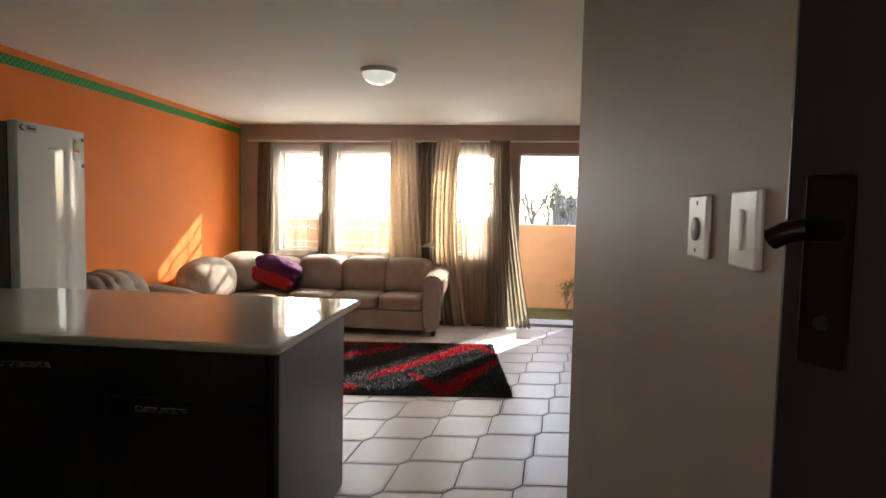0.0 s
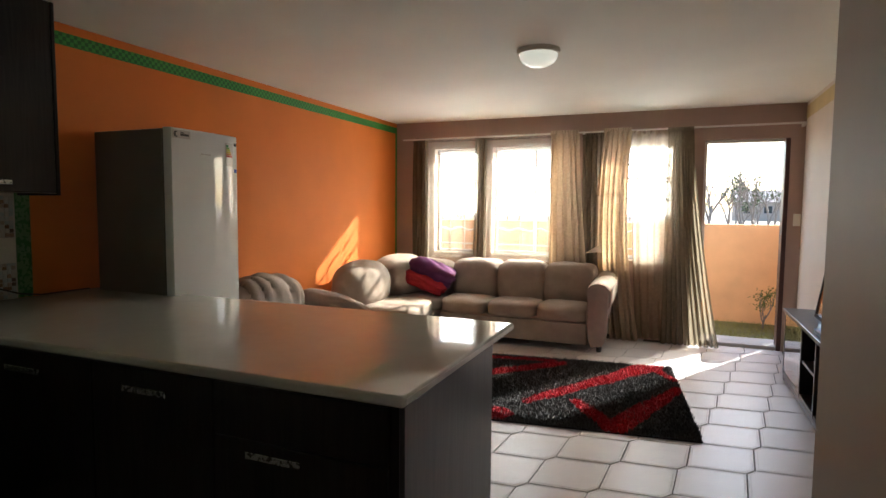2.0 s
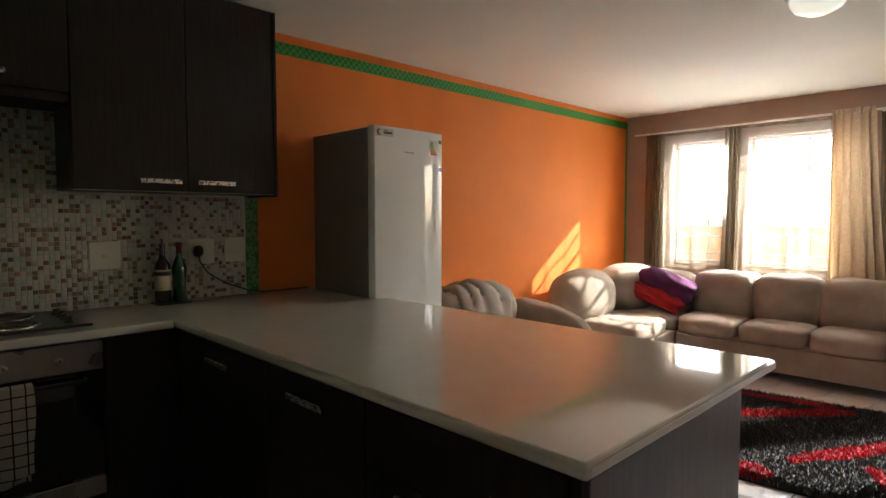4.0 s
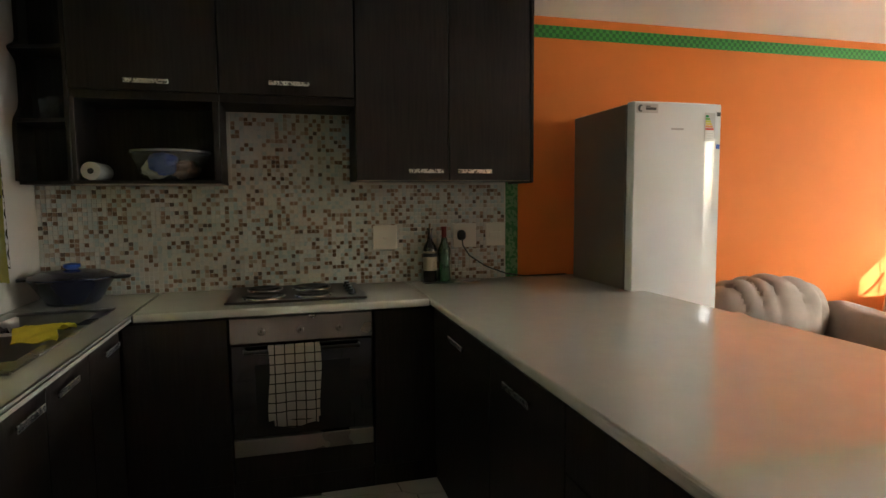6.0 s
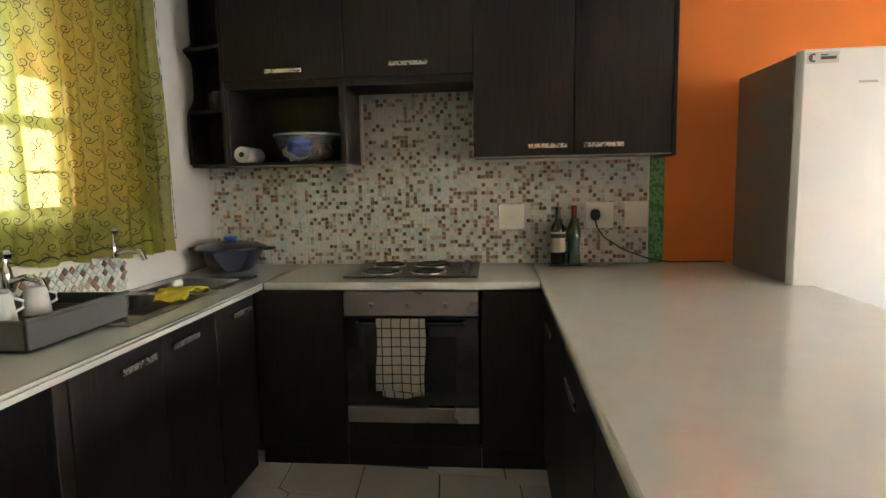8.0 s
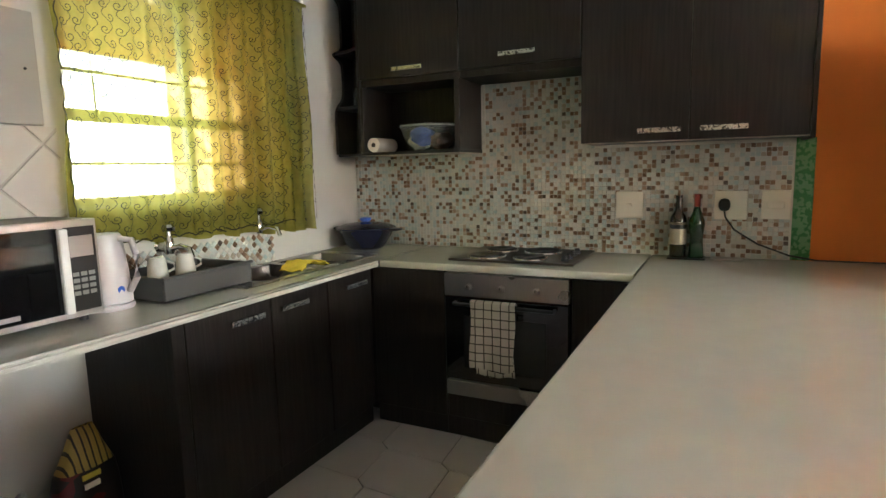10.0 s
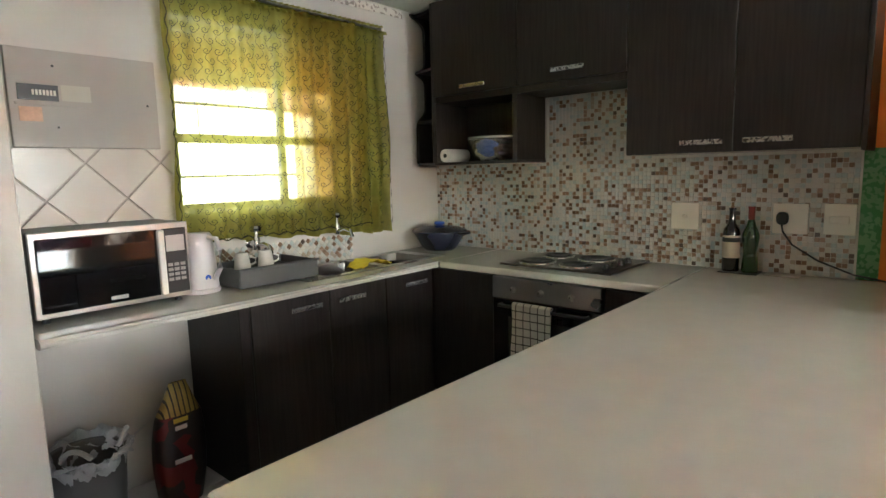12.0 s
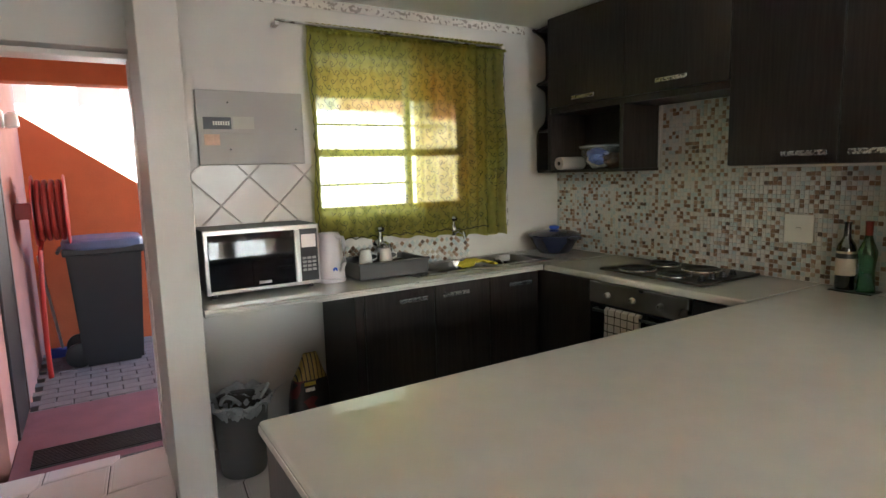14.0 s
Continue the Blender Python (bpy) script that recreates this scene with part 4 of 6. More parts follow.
part("badge_bar", on_door(FY0 + 0.06, FY0 + 0.115, FZ - 0.042, FZ - 0.030, 0.003), GREYPL, dr)
part("badge_bar", on_door(FY0 + 0.06, FY0 + 0.085, FZ - 0.027, FZ - 0.022, 0.003), GREYPL, dr)
part("energy_label", on_door(FY1 - 0.112, FY1 - 0.045, FZ - 0.185, FZ - 0.045, 0.001), PRINT_W, dr, "white energy label with coloured bars")
for i, c in enumerate(((0.02, 0.25, 0.05), (0.16, 0.42, 0.04), (0.55, 0.55, 0.04), (0.65, 0.50, 0.03), (0.65, 0.25, 0.03), (0.55, 0.06, 0.03))):
    w = 0.020 + 0.0065 * i
    part("energy_bar", on_door(FY1 - 0.107, FY1 - 0.107 + w, FZ - 0.068 - 0.0125 * i, FZ - 0.058 - 0.0125 * i, 0.003), material("energy_%d" % i, c, 0.6, vary=0.0), dr)
for zz in (0.145, 0.158, 0.171):
    part("print_line", on_door(FY1 - 0.104, FY1 - 0.06, FZ - zz - 0.003, FZ - zz, 0.003), SILVER, dr)
part("sticker", on_door(FY1 - 0.034, FY1 - 0.010, FZ - 0.060, FZ - 0.040), BLACK, dr)
part("sticker", on_door(FY1 - 0.034, FY1 - 0.010, FZ - 0.222, FZ - 0.200), BLUE, dr)
part("logo_bar", on_door(FY0 + 0.20, FY0 + 0.27, FZ - 0.135, FZ - 0.126, 0.001), SILVER, dr)
for yy in (FY0 + 0.05, FY1 - 0.05):
    part("foot", lathe([(0.02, 0), (0.02, 0.04)], (-2.79, yy, 0), 14), BLACK, fr)
    part("foot", lathe([(0.02, 0), (0.02, 0.04)], (-3.22, yy, 0), 14), BLACK, fr)

# ---- things on the sink run ----
mw = thing("microwave", "silver microwave oven with black glass door", "microwave", (-1.2, 0.05, CT))
MX0, MX1, MY0, MY1, MZ0, MZ1 = -1.462, -0.908, -0.13, 0.17, CT + 0.022, 1.208
part("body", B(MX0, MX1, MY0, MY1 - 0.02, MZ0, MZ1, 0.006, 2), GREYPL, mw)
part("front_frame", B(MX0, MX1, MY1 - 0.02, MY1, MZ0, MZ1, 0.004, 2), SILVER, mw, "silver front frame")
dr = part("door", B(MX0 + 0.125, MX1 - 0.018, MY1, MY1 + 0.012, MZ0 + 0.02, MZ1 - 0.022, 0.003), BLACKGLASS, mw, "black glass door")
part("bar_handle", B(MX0 + 0.108, MX0 + 0.135, MY1 + 0.012, MY1 + 0.034, MZ0 + 0.02, MZ1 - 0.024, 0.006, 2), FRIDGE_W, dr, "white bar handle")
part("badge", B(MX1 - 0.30, MX1 - 0.24, MY1 + 0.012, MY1 + 0.0135, MZ0 + 0.033, MZ0 + 0.047, 0.0), SILVER, dr)
cp = part("control_panel", B(MX0 + 0.012, MX0 + 0.105, MY1, MY1 + 0.008, MZ0 + 0.02, MZ1 - 0.022, 0.002), BLACK, mw, "black control panel with keypad")
part("display", B(MX0 + 0.022, MX0 + 0.095, MY1 + 0.008, MY1 + 0.0095, MZ1 - 0.115, MZ1 - 0.05), SILVER, cp)
for i in range(3):
    for j in range(4):
        part("key", B(MX0 + 0.024 + i * 0.025, MX0 + 0.044 + i * 0.025, MY1 + 0.008, MY1 + 0.0098, MZ0 + 0.07 + j * 0.020, MZ0 + 0.083 + j * 0.020, 0.001), material("key_grey", (0.32, 0.31, 0.30), 0.5), cp)
for x in (MX0 + 0.04, MX1 - 0.04):
    for y in (MY0 + 0.03, MY1 - 0.05):
        part("foot", lathe([(0.014, 0), (0.014, 0.024)], (x, y, CT), 12), BLACK, mw)

kt = thing("kettle", "white plastic electric kettle on its base", "kettle", (-1.545, 0.05, CT))
KX, KYY = -1.560, 0.045
part("base", lathe([(0, 0.0), (0.080, 0.0), (0.082, 0.006), (0.080, 0.018), (0, 0.018)], (KX, KYY, CT), 32), KETTLE, kt, "", True)
part("body", lathe([(0, 0.020), (0.076, 0.020), (0.078, 0.03), (0.070, 0.14), (0.062, 0.22), (0.060, 0.25), (0.052, 0.262), (0, 0.266)], (KX, KYY, CT), 36), KETTLE, kt, "", True)
part("handle", tube([(KX - 0.02, KYY + 0.055, CT + 0.245), (KX - 0.04, KYY + 0.092, CT + 0.24), (KX - 0.045, KYY + 0.105, CT + 0.19), (KX - 0.042, KYY + 0.105, CT + 0.11), (KX - 0.03, KYY + 0.078, CT + 0.06)], 0.011, 12), KETTLE, kt, "", True)
part("spout", pillow(KX + 0.03, KX + 0.085, KYY - 0.03, KYY + 0.02, CT + 0.205, CT + 0.255, 2.4, 8, 6), KETTLE, kt, "", True)
part("badge", lathe([(0.013, 0.0), (0.013, 0.003), (0, 0.003)], (KX + 0.0, KYY + 0.072, CT + 0.07), 18, axis="y"), BLUE, kt, "small blue badge")

rk = thing("dish_rack", "grey plastic dish rack tray on the worktop", "dish rack", (-1.85, 0.06, CT))
RX0, RX1, RY0, RY1, RZ = -2.085, -1.665, -0.12, 0.20, CT + 0.008
part("base", B(RX0 + 0.01, RX1 - 0.01, RY0 + 0.01, RY1 - 0.01, RZ, RZ + 0.008, 0.002), GREYPL, rk)
for a in ((RX0, RX1, RY1 - 0.008, RY1), (RX0, RX1, RY0, RY0 + 0.008), (RX0, RX0 + 0.008, RY0 + 0.008, RY1 - 0.008), (RX1 - 0.008, RX1, RY0 + 0.008, RY1 - 0.008)):
    part("side", B(*a, RZ, RZ + 0.085, 0.003), GREYPL, rk)
part("rim", B(RX0 - 0.008, RX1 + 0.008, RY1 - 0.006, RY1 + 0.008, RZ + 0.078, RZ + 0.09, 0.003), GREYPL, rk)
for i in range(14):
    x = RX0 + 0.03 + i * 0.027
    part("slat", B(x, x + 0.008, RY0 + 0.008, RY1 - 0.008, RZ + 0.045, RZ + 0.052), GREYPL, rk)
for x, y, tilt in ((-1.78, 0.02, 4), (-1.90, 0.03, -3)):
    c = thing("cup", "white china cup upside down in the dish rack", "cup", (x, y, RZ + 0.055), "cups in the dish rack")
    part("body", lathe([(0.042, 0), (0.041, 0.0), (0.032, 0.075), (0.026, 0.085), (0, 0.086)], (x, y, RZ + 0.053), 28), CUP, c, "", True)
    part("handle", tube([(x - 0.036, y + 0.01, RZ + 0.075), (x - 0.06, y + 0.018, RZ + 0.085), (x - 0.062, y + 0.018, RZ + 0.105), (x - 0.032, y + 0.01, RZ + 0.12)], 0.005, 8), CUP, c, "", True)
cl = single("yellow_cloth", sheet(lambda u, v: (-2.52 + 0.22 * u + 0.01 * math.sin(v * 6), 0.14 + 0.13 * v + 0.012 * math.sin(u * 8), CT + 0.012 + 0.028 * math.sin(math.pi * u) + 0.010 * math.sin(u * 13 + v * 5) ** 2), 22, 12, 0.004), YELLOW, "yellow cleaning cloth draped on the sink", "cloth", smooth=True)
pt = thing("cooking_pot", "dark blue enamel pot with side handles and blue lid knob", "pot", (-3.08, 0.07, CT))
PX, PY = -3.16, 0.06
part("body", lathe([(0, 0.002), (0.095, 0.002), (0.11, 0.014), (0.165, 0.108), (0.176, 0.12), (0.17, 0.123), (0, 0.123)], (PX, PY, CT), 40), NAVY, pt, "", True)
part("lid", lathe([(0.178, 0.121), (0.178, 0.128), (0.13, 0.148), (0.05, 0.158), (0, 0.16)], (PX, PY, CT), 40), NAVY, pt, "", True)
part("knob", lathe([(0.018, 0.157), (0.034, 0.170), (0.034, 0.183), (0, 0.19)], (PX, PY, CT), 20), BLUE, pt, "blue lid knob", True)
for s in (-1, 1):
    part("handle", pillow(PX - 0.04, PX + 0.04, PY + s * 0.2 - 0.04, PY + s * 0.2 + 0.04, CT + 0.11, CT + 0.127, 3, 10, 6), BLACK, pt, "", True)

# ---- under the counter ----
bn = thing("waste_bin", "grey plastic waste bin with a clear liner", "bin", (-1.02, 0.12, 0))
BX, BY = -1.02, 0.14
part("body", lathe([(0, 0.0), (0.105, 0.0), (0.11, 0.01), (0.135, 0.355), (0.142, 0.36), (0.138, 0.365), (0.128, 0.36), (0.104, 0.02), (0, 0.02)], (BX, BY, 0), 36), GREYPL, bn, "", True)
def liner(u, v):
    a = 2 * math.pi * u
    n3 = Vector((math.cos(a) * 3, math.sin(a) * 3, v * 4))
    r = 0.122 + 0.034 * math.sin(math.pi * v) + 0.022 * noise.noise(n3) + 0.010 * noise.noise(n3 * 3)
    z = 0.34 + 0.085 * math.sin(math.pi * v * 0.8) - 0.09 * v + 0.045 * noise.noise(n3 * 0.8 + Vector((0, 0, 7))) + 0.012 * noise.noise(n3 * 4)
    return (BX + r * math.cos(a), BY + r * math.sin(a), z)
part("liner", sheet(liner, 96, 14, 0.0012), LINER, bn, "crumpled clear plastic liner", True)
for a0 in (0.6, 2.3):
    pts = [(BX + (0.12 + 0.02 * math.sin(math.pi * s / 8)) * math.cos(a0 + 0.1 * s), BY + (0.12 + 0.03 * math.sin(math.pi * s / 8)) * math.sin(a0 + 0.1 * s), 0.385 + 0.05 * math.sin(math.pi * s / 8)) for s in range(9)]
    part("liner_loop", tube(pts, 0.010, 6), LINER, bn, "", True)

bg = thing("charcoal_bag", "printed red and black paper bag with striped yellow top", "bag", (-1.37, 0.08, 0))
def bagshape(u, v):
    a = 2 * math.pi * u
    w = 0.115 * (1 - 0.55 * max(0, v - 0.72) / 0.28) * (0.85 + 0.25 * math.sin(math.pi * min(1, v * 1.15)))
    d = 0.075 * max(0.0, math.sin(math.pi * min(1.0, 0.35 + 0.65 * v))) ** 0.7 + 0.006
    cx, cy = math.cos(a), math.sin(a)
    k = (abs(cx) ** 3 + abs(cy) ** 3) ** (-1 / 3)
    lean = 0.045 * v
    return (-1.37 + cx * k * w * 0.85 - lean, 0.10 + cy * k * d - 0.05 * v + 0.006 * noise.noise(Vector((cx * 3, cy * 3, v * 7))), 0.005 + 0.50 * v)
part("body", sheet(lambda u, v: bagshape(u, v * 0.74), 40, 24), BAGRED, bg, "red and black printed bag body", True)
part("top", sheet(lambda u, v: bagshape(u, 0.74 + v * 0.26), 40, 8), BAGYEL, bg, "yellow striped bag top", True)
for z, w, mt_ in ((0.355, 0.06, PRINT_Y), (0.325, 0.05, PRINT_W), (0.19, 0.07, PRINT_W)):
    x, y, _ = bagshape(0.22, z / 0.535)
    part("print_bar", B(x - w / 2, x + w / 2, y + 0.004, y + 0.009, z, z + 0.018), mt_, bg)

# ---- kitchen window and curtain ----
wn = thing("window_1", "steel kitchen window with horizontal bars", "window", (-2.14, -0.3, 1.22), kind="structure")
wx0, wx1, wz0, wz1, wy = -2.68, -1.60, 1.22, 2.12, -0.31
fm = part("window_frame", box(box(box(B(wx0, wx0 + 0.035, wy, wy + 0.04, wz0, wz1), wx1 - 0.035, wx1, wy, wy + 0.04, wz0, wz1), wx0, wx1, wy, wy + 0.04, wz0, wz0 + 0.035), wx0, wx1, wy, wy + 0.04, wz1 - 0.035, wz1), FRAMEW, wn)
part("mullion", B(-2.255, -2.22, wy, wy + 0.04, wz0 + 0.035, wz1 - 0.035), FRAMEW, wn)
part("transom", B(wx0 + 0.035, wx1 - 0.035, wy + 0.002, wy + 0.038, 1.555, 1.60), FRAMEW, wn)
for zz in (1.39, 1.74, 1.90):
    part("burglar_bar", tube([(wx0, wy + 0.07, zz), (wx1, wy + 0.07, zz)], 0.006, 8), FRAMEW, wn)
part("window_sill", B(wx0, wx1, wy + 0.04, KY + 0.02, wz0 - 0.02, wz0 + 0.002, 0.003), FRAMEW, wn)
for a, b in ((wx0 + 0.035, -2.255), (-2.22, wx1 - 0.035)):
    pn = part("pane", B(a, b, wy + 0.015, wy + 0.019, wz0 + 0.035, wz1 - 0.035), GLASS, wn)
    pn.visible_shadow = False

CX0, CX1, CY = -2.868, -1.545, KY + 0.06
def green_cloth(x, z, gathers=1.0):
    u = (x - CX0) / (CX1 - CX0)
    dense = 1.0 if u < 0.52 else 0.45
    return CY + dense * 0.020 * math.sin(u * 95 + 2.2 * math.sin(u * 9)) * (0.5 + 0.5 * (2.23 - z) / 1.15) + 0.012 * math.sin(u * 23 + z * 1.5)
gc = thing("kitchen_curtain", "sheer lime green kitchen curtain with embroidered scrolls", "curtain", (-2.15, CY, 1.05))
part("cloth", sheet(lambda u, v: (CX0 + (CX1 - CX0) * u + 0.012 * math.sin(v * 9) * (1 if u > 0.9 or u < 0.1 else 0), green_cloth(CX0 + (CX1 - CX0) * u, 2.23 - 1.165 * v), 2.235 - (1.215 - 0.075 * u) * v + 0.008 * math.sin(u * 40) * v), 220, 40), SHEER_G, gc, "", True)
part("cloth_overlap", sheet(lambda u, v: (CX0 + 0.15 + 0.53 * u, green_cloth(CX0 + 0.15 + 0.53 * u, 2.2 - v) - 0.022 + 0.012 * math.sin(u * 50), 2.23 - 1.0 * v), 110, 30), SHEER_Y, gc, "second layer of green cloth", True)
part("heading", sheet(lambda u, v: (CX0 + (CX1 - CX0) * u, CY + 0.022 * (1 if v > 0.5 else -0.5) + 0.008 * math.sin(u * 240), 2.262 - 0.06 * v), 260, 4), SHEER_G, gc, "gathered heading", True)
vv, ff = [], []
def stitch(points, width):
    """A flat thread along points on the cloth."""
    for i, (x, z) in enumerate(points):
        xa, za = points[max(i - 1, 0)]
        xb, zb = points[min(i + 1, len(points) - 1)]
        ln = math.hypot(xb - xa, zb - za) or 1
        nx, nz = -(zb - za) / ln * width / 2, (xb - xa) / ln * width / 2
        for s in (-1, 1):
            vv.append((x + s * nx, green_cloth(x + s * nx, z + s * nz) + 0.004, z + s * nz))
        if i:
            n = len(vv)
            ff.append((n - 4, n - 3, n - 1, n - 2))


col = 0
cx = CX0 + 0.05
while cx < CX1 - 0.03:
    z, side = 1.095 + 0.03 * (col % 2), 1 if col % 2 else -1
    while z < 2.17:
        size, spin = random.uniform(0.0135, 0.019), random.uniform(-0.5, 0.5)
        curl = []
        for i in range(24):
            s = i / 23
            a = math.pi / 2 * (1 + side) + spin + side * s * 8.0
            r = size * (1 - s * 0.82)
            curl.append((cx + side * 0.012 + r * math.cos(a), z + r * math.sin(a)))
        stitch(curl, 0.0029)
        x0, z0 = curl[0]
        stitch([(x0 + (cx - side * 0.011 - x0) * i / 8 - side * 0.011 * math.sin(math.pi * i / 8), z0 + 0.034 * i / 8) for i in range(9)], 0.0024)
        z += random.uniform(0.043, 0.050)
        side = -side
    cx += random.uniform(0.048, 0.060)
    col += 1
for edge in (CX0 + 0.012, CX1 - 0.012):
    stitch([(edge + 0.006 * math.sin(i * 0.9), 1.08 + i * 0.0115) for i in range(98)], 0.006)
stitch([(CX0 + 0.02 + i * 0.0128, 1.085 + 0.007 * math.sin(i * 1.1)) for i in range(100)], 0.006)
me = bpy.data.meshes.new("embroidery")
me.from_pydata(vv, [], ff)
me.materials.append(material("brown_thread", (0.040, 0.036, 0.008), 0.9))
em = new("embroidery", me)
em.parent = gc
em.location = -ORIGIN[gc]
tagged(em, "dark scrolled embroidery", kind="stuff")
rd = thing("curtain_rod", "thin steel curtain rod over the kitchen window", "curtain rod", (-2.1, CY, 2.24))
part("rod", tube([(-2.86, CY + 0.005, 2.232), (-1.38, CY + 0.005, 2.25)], 0.007, 10), STEEL, rd, "", True)
for x in (-2.85, -1.39):
    part("bracket", B(x - 0.012, x + 0.012, KY, CY + 0.012, 2.225, 2.245, 0.002), FRAMEW, rd)

# ---- living room: far wall windows ----
BARW = material("white_bar_paint", (0.60, 0.57, 0.52), 0.5, vary=0.05)
win_no = 2
for x0, x1 in ((-2.87, -2.32), (-2.14, -1.18), (-0.88, -0.18)):
    w = thing("window_%d" % win_no, "white steel window with wavy burglar bars", "window", ((x0 + x1) / 2, FY + 0.1, 0.855), kind="structure")
    win_no += 1
    y, z0, z1, f = FY + 0.11, 0.855, 2.08, 0.028
    bm = B(x0, x0 + f, y, y + 0.035, z0, z1)
    for a in ((x1 - f, x1, z0, z1), (x0 + f, x1 - f, z0, z0 + f), (x0 + f, x1 - f, z1 - f, z1)):
        box(bm, a[0], a[1], y, y + 0.035, a[2], a[3])
    part("window_frame", bm, FRAMEW, w)
    if x1 - x0 > 0.8:
        part("mullion", B((x0 + x1) / 2 - 0.014, (x0 + x1) / 2 + 0.014, y, y + 0.035, z0 + f, z1 - f), FRAMEW, w)
    part("transom", B(x0 + f, x1 - f, y, y + 0.035, 1.70, 1.725), FRAMEW, w)
    pn = part("pane", B(x0 + f, x1 - f, y + 0.015, y + 0.019, z0 + f, z1 - f), GLASS, w)
    pn.visible_shadow = False
    part("window_sill", B(x0, x1, FY - 0.015, y, z0 - 0.02, z0, 0.003), FRAMEW, w)
    n = 7
    for i in range(n):
        zz = z0 + 0.10 + i * (z1 - z0 - 0.15) / (n - 1)
        m_ = 26
        part("burglar_bar", tube([(x0 + (x1 - x0) * k / m_, y - 0.045, zz + (0.018 * math.sin(k / m_ * (x1 - x0) * 26) if i % 2 else 0)) for k in range(m_ + 1)], 0.010, 6), BARW, w)
    for k in range(1, 3):
        xx = x0 + (x1 - x0) * k / 3
        part("burglar_bar", tube([(xx, y - 0.05, z0), (xx, y - 0.05, z1)], 0.0055, 6), BARW, w)

gd = thing("door_2", "open garden doorway with dark steel frame", "door frame", (0.55, FY, 0), kind="structure")
FRD = material("dark_red_frame", (0.07, 0.025, 0.018), 0.4, vary=0.2)
part("jamb", B(0.088, 0.118, FY + 0.06, FY + 0.16, 0, 2.07, 0.003), FRAMEW, gd)
part("jamb", B(0.80, 0.84, FY + 0.01, FY + 0.16, 0, 2.08, 0.003), FRD, gd)
part("lintel", B(0.118, 0.80, FY + 0.06, FY + 0.16, 2.055, 2.08, 0.003), FRAMEW, gd)
part("threshold", B(0.09, 0.838, FY + 0.03, FY + 0.24, -0.02, 0.035, 0.004), material("concrete_step", (0.42, 0.38, 0.34), 0.85, vary=0.12, bump=0.2), gd)
gl = thing("garden_door", "dark brown wooden door swung flat against the outer wall", "door", (0.9, FY + 0.2, 0))
part("leaf", B(0.842, 1.57, FY + 0.215, FY + 0.255, 0.01, 2.0, 0.003), DOORWOOD, gl)
for zz in (0.25, 0.7, 1.15, 1.6, 1.85):
    part("stud", lathe([(0.009, 0), (0.007, 0.006), (0, 0.007)], (0.80 - 0.007, FY + 0.05, zz), 10, axis="x"), STEEL, gl)
part("handle", tube([(1.53, FY + 0.255, 1.02), (1.53, FY + 0.30, 1.02), (1.43, FY + 0.30, 1.02)], 0.009, 8), STEEL, gl, "steel lever handle", True)
sw = thing("light_switch", "white light switch plate beside the garden door", "switch", (0.92, FY, 1.15))
part("plate", B(0.888, 0.950, FY - 0.009, FY, 1.235, 1.35, 0.003), PLATE, sw)
part("rocker", B(0.912, 0.926, FY - 0.013, FY - 0.009, 1.275, 1.315, 0.002), PLATE, sw)

# ---- curtains ----
rd = thing("curtain_rod", "white curtain rail across the window wall", "curtain rod", (-1.1, FY - 0.1, 2.165))
part("rod", tube([(-3.25, FY - 0.09, 2.19), (0.95, FY - 0.09, 2.205)], 0.010, 10), FRAMEW, rd, "", True)
for x in (-3.1, -1.1, 0.93):
    part("bracket", B(x - 0.012, x + 0.012, FY - 0.10, FY, 2.178, 2.203, 0.002), FRAMEW, rd)


def drape(xa0, xa1, xb0, xb1, ztop, zbot, y, folds, depth, mat, name, label, cat="curtain", nv=24, sway=0.0, thick=0.0, bell=0.0):
    c = thing(name, label, cat, ((xb0 + xb1) / 2, y, zbot), "living room curtains")
    def f(u, v):
        k = v ** 1.4
        x0, x1 = xa0 + (xb0 - xa0) * k, xa1 + (xb1 - xa1) * k
        wave = noise.noise(Vector((u * 5 + xa0 * 7, v * 1.6, 3.1)))
        ph = u * folds * 2 * math.pi + 0.8 * math.sin(u * 7) + sway * v + 1.5 * wave
        d = depth * (0.55 + 0.45 * v) * (1 + 0.9 * noise.noise(Vector((u * folds * 0.9, v * 1.2, xa0))))
        z = ztop + (zbot - ztop) * v
        return (x0 + (x1 - x0) * u + 0.35 * d * math.cos(ph) + bell * math.sin(math.pi * v), y + d * math.sin(ph) + 0.3 * d * math.sin(ph * 2.3 + v * 3) - 0.02 * v, z + 0.006 * math.sin(ph))
    part("cloth", sheet(f, max(30, int(folds * 16)), nv, thick), mat, c, "", True)
    part("heading", sheet(lambda u, v: (xa0 + (xa1 - xa0) * u, y + depth * 0.5 * math.sin(u * folds * 12) - 0.004, ztop + 0.035 - 0.05 * v), max(30, int(folds * 14)), 3), mat, c, "", True)
    return c


YC = FY - 0.09
drape(-3.12, -1.38, -3.10, -1.36, 2.17, 0.80, FY - 0.07, 15, 0.020, SHEER_B, "sheer_curtain", "brown see-through net curtain over the windows")
drape(-3.12, -2.93, -3.12, -2.90, 2.17, 0.05, FY - 0.085, 4, 0.020, SHEER_O, "sheer_curtain", "gathered dark brown net curtain in the corner")
drape(-2.33, -2.19, -2.34, -2.19, 2.17, 0.60, FY - 0.085, 4, 0.020, SHEER_O, "sheer_curtain", "gathered dark brown net curtain between windows")
drape(-1.45, -1.15, -1.44, -0.98, 2.19, 0.20, YC - 0.03, 5, 0.028, CREAM, "curtain", "heavy cream curtain drawn open", thick=0.003)
